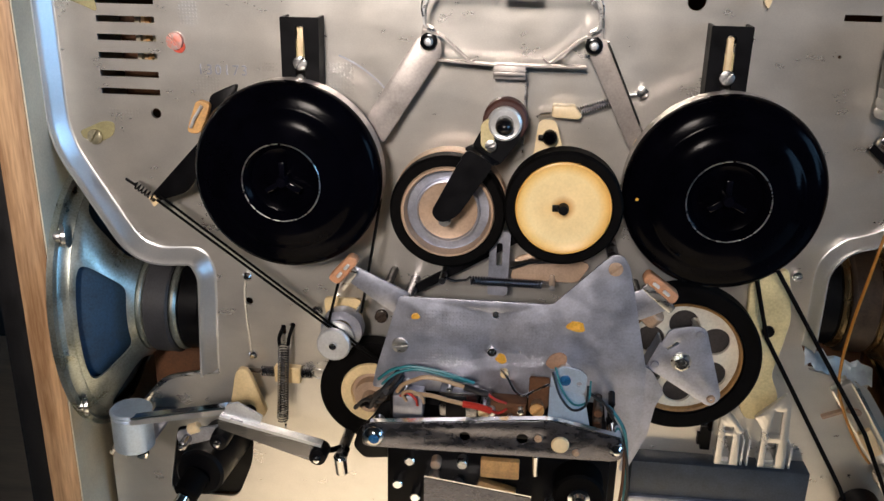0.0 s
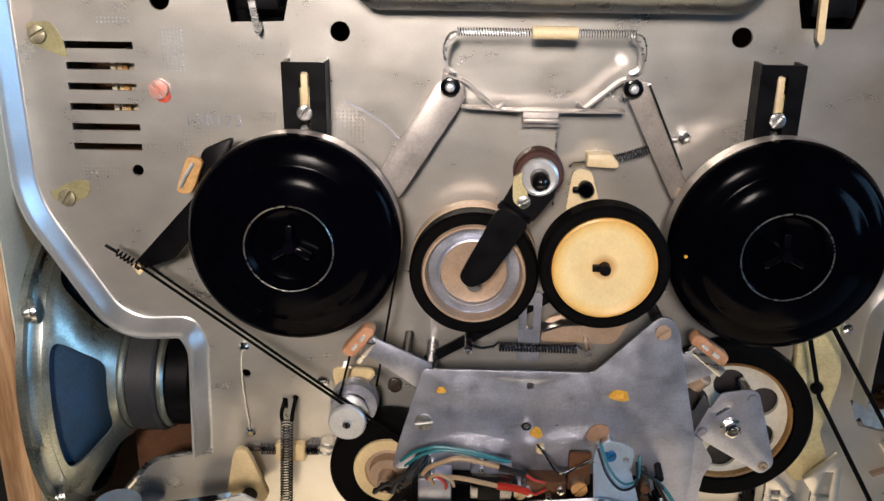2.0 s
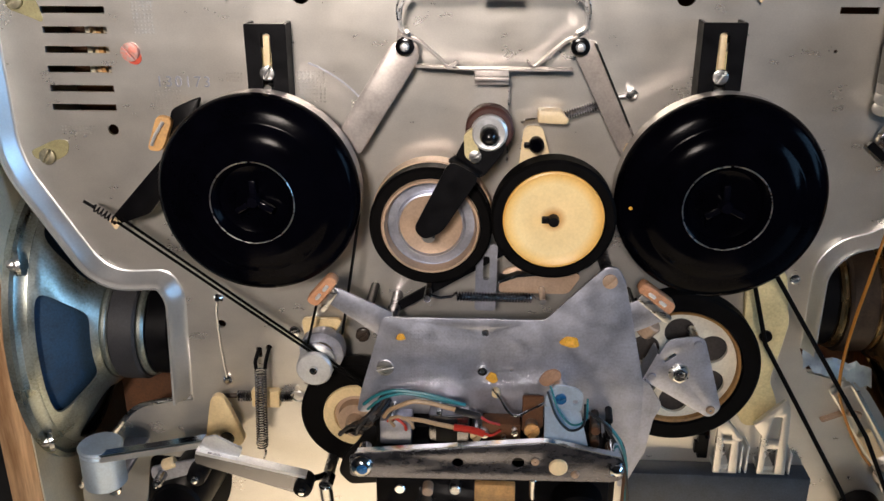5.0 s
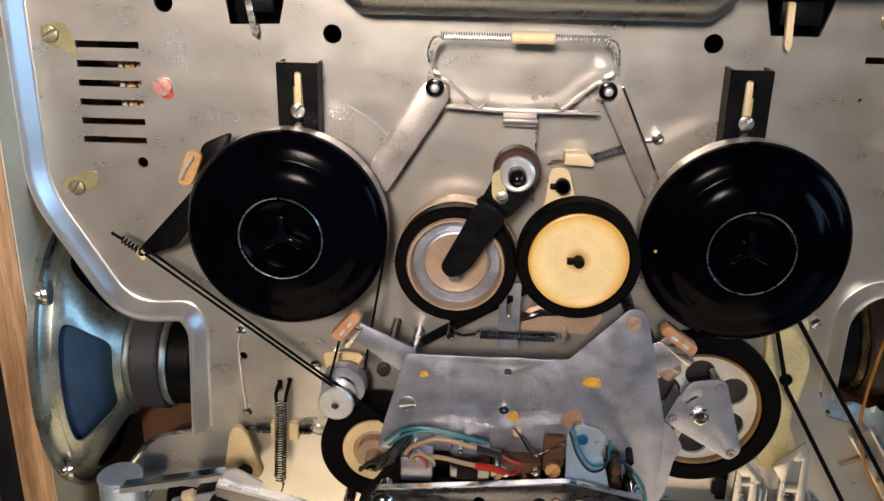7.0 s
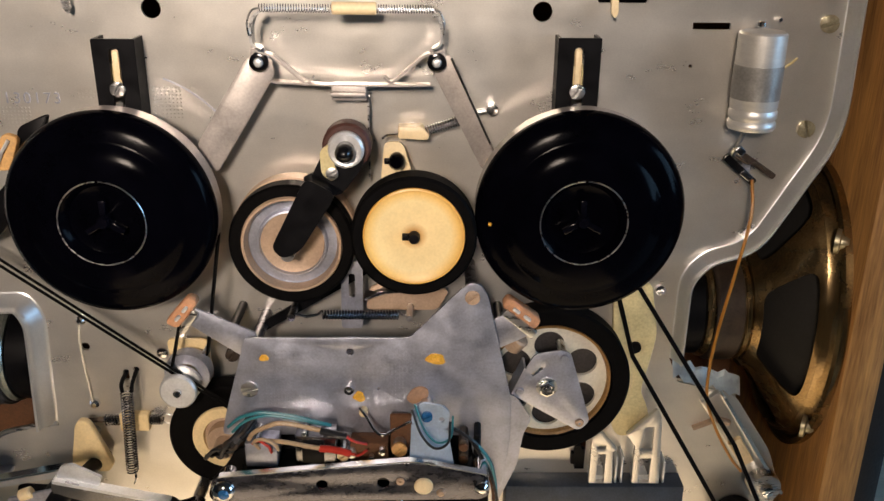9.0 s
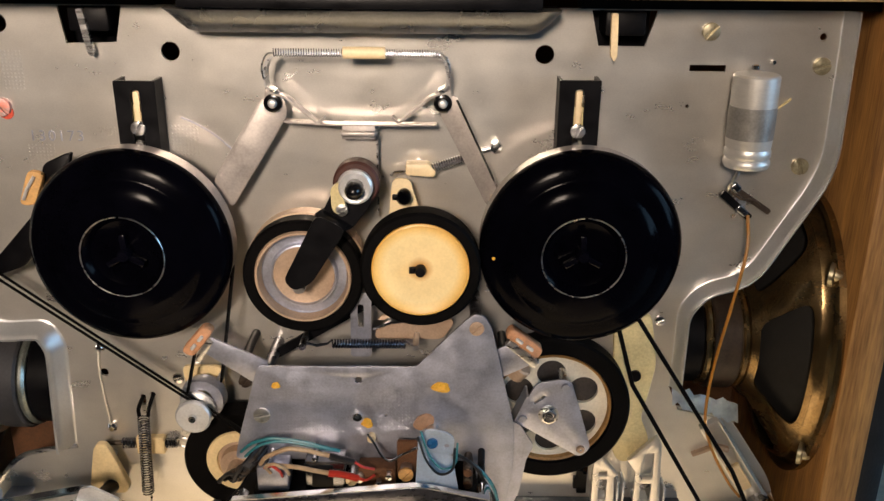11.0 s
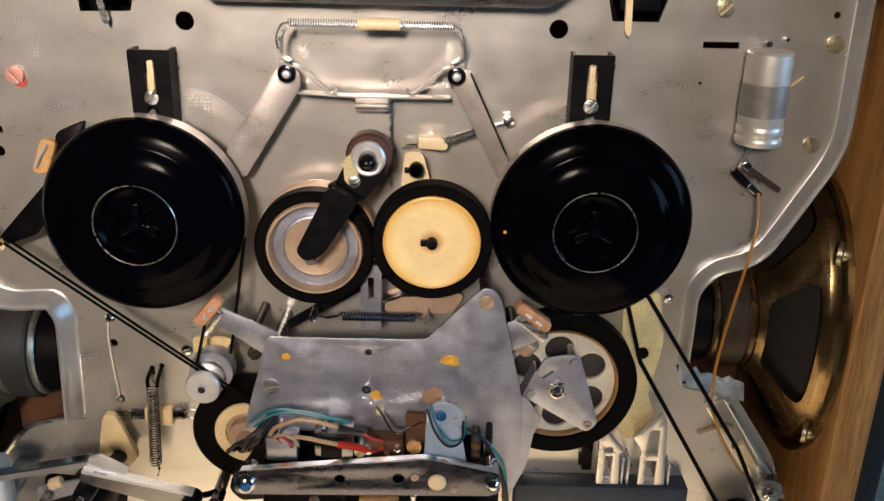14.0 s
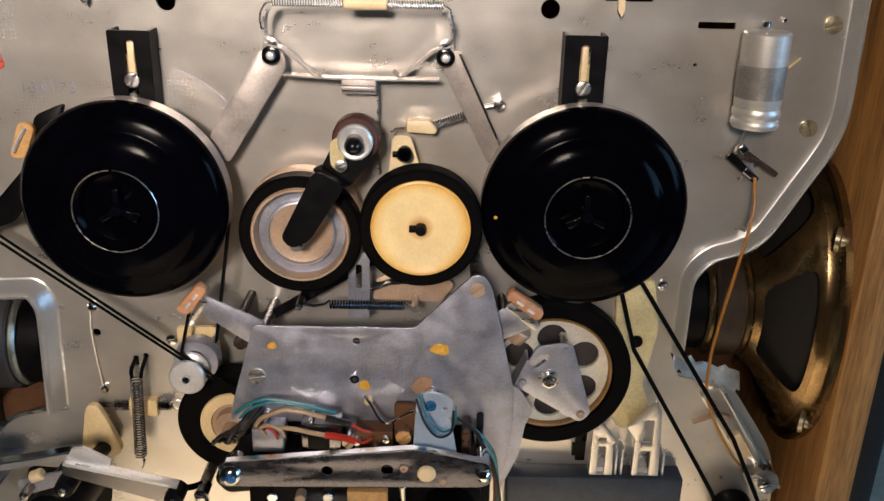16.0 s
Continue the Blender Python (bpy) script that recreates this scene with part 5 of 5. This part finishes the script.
screw(-0.0980, 0.2655, 0.0006, 0.0026, 0.001, 0.3, CHROME, "small bright screw in a deck hole")

# ---------------------------------------------------------------- springs and pins at the lower deck
PW = thing("wire_link", (-0.136, 0, 0.26), "thin wire link between two rivets on the deck", "wire link")
for px, pz in ((-0.1360, 0.2840), (-0.1355, 0.2365)):
    part("rivet", lathe(px, pz, [(0, -0.0030), (0.0014, -0.0028), (0.0026, -0.0016), (0.0028, 0.0)], 20), CHROME, PW, "bright domed rivet")
part("link", tube(curve_points([(-0.1366, -0.0018, 0.2830), (-0.1378, -0.0016, 0.2740), (-0.1372, -0.0016, 0.2560), (-0.1356, -0.0018, 0.2370)]), 0.0006, 6), OFFWHITE, PW, "pale thin link")
VS = thing("return_spring", (-0.1148, -0.008, 0.228), "upright dark coil spring hooked into the deck", "spring", "return springs")
part("coil", coil((-0.1148, -0.0100, 0.2480), (-0.1172, -0.0100, 0.2020), 0.0029, 0.0004, 30, 10), DARKSTEEL, VS)
part("hook", tube(curve_points([(-0.1175, -0.0085, 0.2480), (-0.1178, -0.0070, 0.2520), (-0.1176, 0.0020, 0.2545)]), 0.0011, 6), BLACK, VS)
part("hook", tube(curve_points([(-0.1128, -0.0085, 0.2480), (-0.1124, -0.0070, 0.2520), (-0.1122, 0.0020, 0.2560)]), 0.0011, 6), BLACK, VS)
part("hook", tube(curve_points([(-0.1172, -0.0085, 0.2020), (-0.1154, -0.0110, 0.1990), (-0.1164, -0.0120, 0.1950)]), 0.0006, 6), STEEL, VS)
HH = thing("adjuster", (-0.118, -0.01, 0.226), "brass adjuster with a short spring and a ring", "adjuster")
part("nut", block(-0.1225, -0.1075, -0.0052, 0.0, 0.2225, 0.2325, 0.001), CREAM, HH, "cream threaded block")
part("rod", cylinder((-0.1390, -0.0030, 0.2280), (-0.1010, -0.0030, 0.2286), 0.0013, 12), COPPER, HH)
part("coil", coil((-0.1300, -0.0030, 0.2281), (-0.1228, -0.0030, 0.2282), 0.0026, 0.0005, 5, 10), DARKSTEEL, HH)
part("coil", coil((-0.1070, -0.0030, 0.2284), (-0.1010, -0.0030, 0.2286), 0.0024, 0.0005, 5, 10), DARKSTEEL, HH)
part("ring", tube([(-0.0975 + 0.0040 * math.cos(a), -0.0032 - 0.001 * math.sin(a), 0.2288 + 0.0034 * math.sin(a)) for a in (2 * math.pi * i / 20 for i in range(20))], 0.0006, 6, closed=True), STEEL, HH, "wire ring")
TC = thing("cream_cam", (-0.138, 0, 0.222), "cream plastic triangular cam beside the springs", "cam")
part("plate", slab(rounded([(-0.1418, 0.2310), (-0.1395, 0.2345), (-0.1352, 0.2340), (-0.1330, 0.2300), (-0.1250, 0.2085), (-0.1275, 0.2040), (-0.1440, 0.2040), (-0.1462, 0.2080)], 0.0030), -0.0140, -0.0100, bevel=0.0006), CREAM, TC)
part("post", cylinder((-0.1375, -0.0102, 0.2200), (-0.1375, 0.0, 0.2200), 0.003, 14), STEEL, TC)

# ---------------------------------------------------------------- lower lever assembly
LA = thing("key_linkage", (-0.14, -0.05, 0.215), "bright steel key linkage with pivots in front of the deck", "linkage")
part("cross_bar", slab(rounded([(-0.1860, 0.2175), (-0.1340, 0.2285), (-0.1330, 0.2322), (-0.1860, 0.2210)], 0.001), -0.0520, -0.0500), LIP, LA)
part("cross_edge", strip([(-0.1860, 0.2212), (-0.1335, 0.2324)], -0.0520, -0.0470, 0.0012), CHROME, LA)
part("channel", slab(rounded([(-0.1350, 0.2262), (-0.1345, 0.2320), (-0.1280, 0.2318), (-0.0825, 0.2200), (-0.0800, 0.2160), (-0.0860, 0.2105)], 0.002), -0.0610, -0.0595), DARKSTEEL, LA)
part("channel_edge", strip([(-0.1340, 0.2322), (-0.0825, 0.2203)], -0.0612, -0.0560, 0.0016), PALE, LA, "bright folded edge")
part("top_plate", slab(rounded([(-0.1335, 0.2315), (-0.1305, 0.2385), (-0.1250, 0.2400), (-0.1125, 0.2330), (-0.1145, 0.2280)], 0.001), -0.0585, -0.0570), PALE, LA, "pale bent top plate")
part("short_bar", slab(rounded([(-0.1590, 0.2130), (-0.1590, 0.2190), (-0.1360, 0.2245), (-0.1345, 0.2180), (-0.1550, 0.2110)], 0.002), -0.0560, -0.0545), DULL, LA)
for px, pz, r, m in ((-0.1535, 0.2155, 0.0022, DARKSTEEL), (-0.1345, 0.2195, 0.0044, BLACK), (-0.0840, 0.2150, 0.0042, BLACK)):
    part("pivot", lathe(px, pz, [(0, -0.0650), (0.4 * r, -0.0648), (0.5 * r, -0.0640), (r, -0.0635), (1.1 * r, -0.0600), (1.1 * r, -0.0540)], 24), m, LA)
    part("pivot_pin", lathe(px, pz, [(0, -0.0665), (0.35 * r, -0.0662), (0.45 * r, -0.0640)], 16), CHROME, LA)
part("white_pin", cylinder((-0.1530, -0.0550, 0.2200), (-0.1470, -0.0550, 0.2225), 0.0028, 16, bevel=0.0008), IVORY, LA, "white plastic pin")
part("shaft", cylinder((-0.1345, -0.0545, 0.2190), (-0.1345, 0.0, 0.2050), 0.0038, 18), BLACK, LA)
PB = thing("push_cylinder", (-0.191, -0.04, 0.206), "pale metal cylinder below the loudspeaker, tinted with blue sky light", "cylinder")
# Bluish colour here holds the sky light on the cylinder.
part("body", cylinder((-0.1895, -0.0420, 0.1985), (-0.1895, -0.0420, 0.2195), 0.0105, 40, bevel=0.0012), BLUEPALE, PB)
part("cap", cylinder((-0.1895, -0.0420, 0.2195), (-0.1895, -0.0420, 0.2222), 0.0109, 40, bevel=0.0008), BLUEPALE, PB)
part("carrier", block(-0.1960, -0.1830, -0.0420, 0.0, 0.1958, 0.1985, 0.001), DULL, PB)
part("screw_head", slotted_head(-0.1865, 0.1940, -0.0400, 0.0035, 0.002, 0.5), CHROME, PB)
MO = thing("solenoid", (-0.145, 0.0, 0.185), "black solenoid with a polished plunger in the deck opening", "solenoid")
part("body", cylinder((-0.1540, 0.0150, 0.1790), (-0.1560, -0.0400, 0.1830), 0.0135, 32, bevel=0.0015), BLACK, MO)
part("nose", cylinder((-0.1560, -0.0400, 0.1830), (-0.1600, -0.0520, 0.1770), 0.0070, 24, bevel=0.001), RUBBER, MO)
part("plunger", cylinder((-0.1600, -0.0520, 0.1770), (-0.1640, -0.0640, 0.1700), 0.0036, 20, bevel=0.0008), CHROME, MO, "polished plunger")
part("seat", block(-0.1910, -0.1370, 0.0020, 0.0200, 0.1410, 0.1860, 0.001), BLACK, MO)
HO = thing("black_hose", (-0.09, -0.03, 0.205), "short black hose with a steel end fitting", "hose")
part("tube", tube(curve_points([(-0.1080, -0.0350, 0.2000), (-0.0980, -0.0380, 0.2030), (-0.0850, -0.0380, 0.2030), (-0.0780, -0.0360, 0.2040)]), 0.0016, 10), RUBBER, HO)
part("fitting", cylinder((-0.0775, -0.0420, 0.2030), (-0.0775, -0.0380, 0.1900), 0.0034, 20, bevel=0.0008), CHROME, HO)
part("nut", slab(hexagon(-0.0770, 0.2020, 0.0036, 0.2), -0.0430, -0.0340, bevel=0.0005), DARKSTEEL, HO)
part("stay", cylinder((-0.0775, -0.0345, 0.2020), (-0.0775, 0.0, 0.2020), 0.003, 14), STEEL, HO)

# ---------------------------------------------------------------- lower right
YS = thing("yellow_guide", (0.14, 0, 0.26), "yellowed plastic belt guide strip on the deck", "guide strip")
part("strip", slab(rounded([(0.1260, 0.3000), (0.1440, 0.3080), (0.1490, 0.2800), (0.1468, 0.2650), (0.1435, 0.2480), (0.1480, 0.2390), (0.1500, 0.2290), (0.1440, 0.2225), (0.1340, 0.2210), (0.1300, 0.2280)], 0.004), -0.0060, -0.0020, [circle(0.1385, 0.2730, 0.0032, 18)], bevel=0.0006), YELLOW, YS)
part("boss", lathe(0.1385, 0.2730, [(0, -0.0070), (0.0030, -0.0068), (0.0033, -0.0020), (0.0033, 0.0)], 20), BLACK, YS, "black rubber boss")
part("screw_head", slotted_head(0.1490, 0.3030, -0.0020, 0.0026, 0.0020, 0.4), CHROME, YS)
part("foot", block(0.1340, 0.1440, -0.0022, 0.0, 0.2300, 0.2600), YELLOW, YS)


def fork(outline, slots, label):
    f = thing("switch_fork", (outline[0][0], 0, outline[0][1]), label, "switch fork", "switch forks")
    part("plate", slab(rounded(outline, 0.0006), -0.0110, -0.0085, [rounded(s, 0.0005) for s in slots], bevel=0.0003), ZINC, f)
    cx, cz = outline[0]
    part("stay", block(cx + 0.001, cx + 0.009, -0.0086, 0.0, cz + 0.0005, cz + 0.0035), PALE, f)


fork([(0.1200, 0.1955), (0.1200, 0.2235), (0.1225, 0.2300), (0.1335, 0.2165), (0.1315, 0.2150), (0.1325, 0.1955)], [[(0.1232, 0.2165), (0.1275, 0.2165), (0.1275, 0.2190), (0.1232, 0.2190)], [(0.1238, 0.1965), (0.1278, 0.1965), (0.1278, 0.2135), (0.1238, 0.2135)]], "bright plated switch fork below the flywheel")
fork([(0.1425, 0.1955), (0.1425, 0.2185), (0.1375, 0.2255), (0.1520, 0.2405), (0.1548, 0.2350), (0.1570, 0.1955)], [[(0.1455, 0.2160), (0.1515, 0.2160), (0.1515, 0.2300), (0.1470, 0.2300)], [(0.1460, 0.1965), (0.1515, 0.1965), (0.1515, 0.2110), (0.1460, 0.2110)]], "bright plated switch fork with a slanting top")
for fx0, fz0 in ((0.1342, 0.2115), (0.1372, 0.2115), (0.1592, 0.2080)):
    b = thing("contact_blade", (fx0, 0, fz0), "narrow bright contact blade between the switch forks", "contact blade", "contact blades")
    part("blade", block(fx0 - 0.0006, fx0 + 0.0006, -0.0100, 0.0, 0.1952, fz0, 0.0003), PALE, b)

TO = thing("deck_latch", (0.118, 0, 0.213), "small black notched latch on the deck", "latch")
part("plate", slab([(0.1115, 0.2020), (0.1115, 0.2085), (0.1130, 0.2085), (0.1130, 0.2130), (0.1165, 0.2130), (0.1165, 0.2110), (0.1185, 0.2110), (0.1185, 0.1990), (0.1135, 0.1990), (0.1135, 0.2020)], -0.0030, -0.0000), BLACK, TO)
CB = thing("screening_box", (0.123, -0.002, 0.15), "dark blue-grey metal screening box under the flywheel", "screening box")
part("front", block(0.0765, 0.1700, -0.0130, -0.0001, 0.1740, 0.1950, 0.0008), COVERBLUE, CB)
part("rim", block(0.0765, 0.1700, -0.0150, -0.0001, 0.1680, 0.1739, 0.0006), DULL, CB, "plain grey lower rim")
part("body", block(0.0775, 0.1690, -0.0120, -0.0002, 0.0520, 0.1679, 0.0006), DULL, CB)

RA = thing("support_rail", (0.196, 0, 0.22), "pale steel support rail with white plastic stops", "rail")


def sloped(p, q, w, y0, y1, bevel=0.0):
    p, q = Vector(p), Vector(q)
    d = (q - p).normalized()
    n = Vector((-d.y, d.x)) * w / 2
    return slab(rounded([tuple(p + n), tuple(q + n), tuple(q - n), tuple(p - n)], 0.0012), y0, y1, bevel=bevel)


part("rail", sloped((0.1800, 0.2440), (0.2180, 0.1860), 0.0110, -0.0050, 0.0, 0.0008), ZINC, RA)
part("lip", sloped((0.1860, 0.2460), (0.2235, 0.1880), 0.0016, -0.0095, 0.0), CHROME, RA, "bright raised lip")
part("stop", sloped((0.1945, 0.2200), (0.2035, 0.2060), 0.0072, -0.0085, -0.0050, 0.0008), IVORY, RA, "white plastic stop")
part("wedge", sloped((0.1840, 0.2320), (0.1915, 0.2300), 0.0030, -0.0080, -0.0050, 0.0006), TAN, RA)
part("wedge", sloped((0.1740, 0.2235), (0.1850, 0.2285), 0.0016, -0.0030, 0.0), TAN, RA)
part("collar", lathe(0.2130, 0.1935, [(0, -0.0150), (0.0030, -0.0148), (0.0036, -0.0130), (0.0080, -0.0125), (0.0084, -0.0110), (0.0084, -0.0040)], 32), STEEL, RA, "round steel collar")
part("collar_screw", slotted_head(0.2130, 0.1935, -0.0150, 0.0030, 0.0012, 0.4), CHROME, RA)
FO = thing("foil_scrap", (0.172, 0.004, 0.254), "crumpled pale foil below the loudspeaker magnet, tinted with blue window light", "foil")
bm = bmesh.new()
grid = [[bm.verts.new((0.1605 + 0.0030 * i, 0.0020 - 0.0012 * j + random.uniform(-0.001, 0.001), 0.2620 + 0.0016 * (i % 2) - 0.0030 * j + random.uniform(-0.0014, 0.0014) - 0.00085 * i)) for j in range(4)] for i in range(13)]
for i in range(12):
    for j in range(3):
        bm.faces.new((grid[i][j], grid[i + 1][j], grid[i + 1][j + 1], grid[i][j + 1]))
bmesh.ops.solidify(bm, geom=bm.faces[:], thickness=0.0004)
part("sheet", bm, FOIL, FO)
part("backing", slab([(0.1640, 0.2500), (0.1960, 0.2490), (0.1960, 0.2370), (0.1800, 0.2400)], 0.0030, 0.0042), OFFWHITE, FO, "pale card under the foil")

# ---------------------------------------------------------------- capacitor
CA = thing("capacitor", (0.1778, -0.0105, 0.408), "silver can capacitor with a grey band on the deck", "capacitor")


def upright(cx, cy, z0, profile, n=48):
    """A turned shape about an upright axis: profile of (radius, height), slightly stout."""
    bm = lathe(0, 0, [(1.09 * r, h) for r, h in profile], n)
    bmesh.ops.rotate(bm, verts=bm.verts, cent=(0, 0, 0), matrix=Matrix.Rotation(radians(90), 3, "X"))
    bmesh.ops.translate(bm, verts=bm.verts, vec=(cx, cy, z0))
    return bm


part("can", upright(0.1784, -0.0118, 0.3860, [(0, 0.0006), (0.0080, 0.0006), (0.0090, 0.0), (0.0097, 0.0014), (0.0096, 0.0030), (0.0088, 0.0042), (0.0096, 0.0055), (0.0096, 0.0078), (0.0091, 0.0090), (0.0094, 0.0102), (0.0094, 0.0412), (0.0088, 0.0421), (0, 0.0421)]), CAN, CA)
part("band", upright(0.1784, -0.0118, 0.3995, [(0.0093, 0), (0.00965, 0.0001), (0.00965, 0.0145), (0.0093, 0.0146)]), CAPGREY, CA, "grey printed band")
part("terminal", cylinder((0.1778, -0.0105, 0.4296), (0.1778, -0.0105, 0.4322), 0.0019, 14, bevel=0.0004), CHROME, CA)
part("base_seal", cylinder((0.1775, -0.0105, 0.3850), (0.1775, -0.0105, 0.3885), 0.0062, 24), HARDBOARD, CA)
part("cradle", block(0.1720, 0.1830, -0.0030, 0.0, 0.3920, 0.4260), DULL, CA)
part("lead", tube(curve_points([(0.1765, -0.0110, 0.3850), (0.1752, -0.0100, 0.3800), (0.1735, -0.0080, 0.3745), (0.1745, -0.0060, 0.3720)]), 0.0011, 8), STEEL, CA, "twisted tinned lead")
part("pin", lathe(0.1885, 0.4318, [(0, -0.0030), (0.0008, -0.0028), (0.0012, 0.0)], 12), CHROME, CA)
TT = thing("tag_strip", (0.182, 0, 0.366), "small dark tag strip with two solder tags under the capacitor", "tag strip")
part("tag", sloped((0.1715, 0.3710), (0.1860, 0.3585), 0.0036, -0.0060, -0.0035), BLACK, TT)
part("tag", sloped((0.1790, 0.3720), (0.1950, 0.3615), 0.0028, -0.0060, -0.0035), COPPER, TT)
part("solder", sloped((0.1755, 0.3755), (0.1790, 0.3725), 0.0038, -0.0075, -0.0040, 0.0008), DARKSTEEL, TT, "dark glinting solder blob")
part("solder", sloped((0.1790, 0.3645), (0.1840, 0.3605), 0.0034, -0.0075, -0.0040, 0.0008), DARKSTEEL, TT, "dark glinting solder blob")
part("wire_end", tube(curve_points([(0.1750, -0.0060, 0.3720), (0.1800, -0.0080, 0.3690), (0.1860, -0.0070, 0.3680), (0.1900, -0.0060, 0.3650)]), 0.0007, 6), COPPER, TT)
part("foot", block(0.1800, 0.1840, -0.0036, 0.0, 0.3620, 0.3700), DULL, TT)
wire("wire", [(0.1845, -0.0070, 0.3605), (0.1838, -0.0140, 0.3450), (0.1790, -0.0170, 0.3170), (0.1750, -0.0170, 0.2900), (0.1735, -0.0160, 0.2680), (0.1755, -0.0130, 0.2480), (0.1830, -0.0100, 0.2290), (0.1930, -0.0090, 0.2110), (0.2000, -0.0090, 0.2020)], 0.0008, WIREORANGE, "slack orange-brown wire from the tag strip to the rail")
YW = solid("wire", tube(curve_points([(0.1925, -0.0010, 0.4110), (0.1890, -0.0060, 0.4060), (0.1880, -0.0080, 0.3990), (0.1905, -0.0060, 0.4010), (0.1900, -0.0040, 0.4080), (0.1990, -0.0010, 0.4150)]), 0.0006, 6), YELLOW, "thin yellow wire loop beside the capacitor", "wire", at=(0.1925, 0, 0.411))

# ---------------------------------------------------------------- top of the deck
TY = thing("handle_tray", (0.004, -0.01, 0.452), "dark grey lacquered handle tray under the top board", "tray")
bm = bmesh.new()
sec = [(-0.0010, 0.0), (-0.0120, -0.0006), (-0.0170, 0.0006), (-0.0205, 0.0034), (-0.0225, 0.0070), (-0.0235, 0.0100), (-0.0225, 0.0106), (-0.0010, 0.0106)]
rows = []
for f in (i / 40 for i in range(41)):
    x = -0.0800 + 0.1690 * f
    rise = 0.0095 * (max(0.0, 1 - (x + 0.0800) / 0.011, 1 - (0.0890 - x) / 0.011)) ** 1.6
    rows.append([bm.verts.new((x, y, 0.4448 + h * (1 - rise / 0.0106) + rise)) for y, h in sec])
for a, b in zip(rows, rows[1:]):
    for k in range(len(sec)):
        m = (k + 1) % len(sec)
        bm.faces.new((a[k], a[m], b[m], b[k]))
bm.faces.new(rows[0])
bm.faces.new(rows[-1])
part("pan", bm, TRAY, TY)
part("rim", strip(eased([(-0.0700, 0.4552), (0.0780, 0.4556)], 0.003), -0.0225, -0.0205, 0.0010), CHROME, TY, "bright upper rim")
# Black bar added for the shade between tray and top board.
part("slot", block(-0.0720, 0.0800, -0.0300, -0.0200, 0.4562, 0.4609, 0.0005), BLACK, TY, "black bar for the dark gap above the tray")
for cx, m, lean in ((-0.1205, STEEL, 0.001), (0.1150, IVORY, 0.0)):
    ox = -0.1195 if cx < 0 else 0.1200
    pn = thing("hinge_pin", (cx, 0, 0.445), "flat hinge pin hanging in a notch of the deck", "pin", "hinge pins")
    part("blade", slab(rounded([(cx - 0.0020 - lean, 0.4530), (cx + 0.0010 - lean, 0.4530), (cx + 0.0018 + lean, 0.4345), (cx + 0.0006 + lean, 0.4318), (cx - 0.0012 + lean, 0.4345)], 0.0008), -0.0060, -0.0035), m, pn)
    # Black blocks added for the shade inside the notch.
    part("block", block(ox - 0.009, ox + 0.009, -0.0034, 0.0250, 0.4430, 0.4535, 0.001), BLACK, pn, "black block for the dark inside of the notch")
    part("carrier", block(ox - 0.0145, ox + 0.0145, 0.0140, 0.0300, 0.4340, 0.4600, 0.001), BLACK, pn)
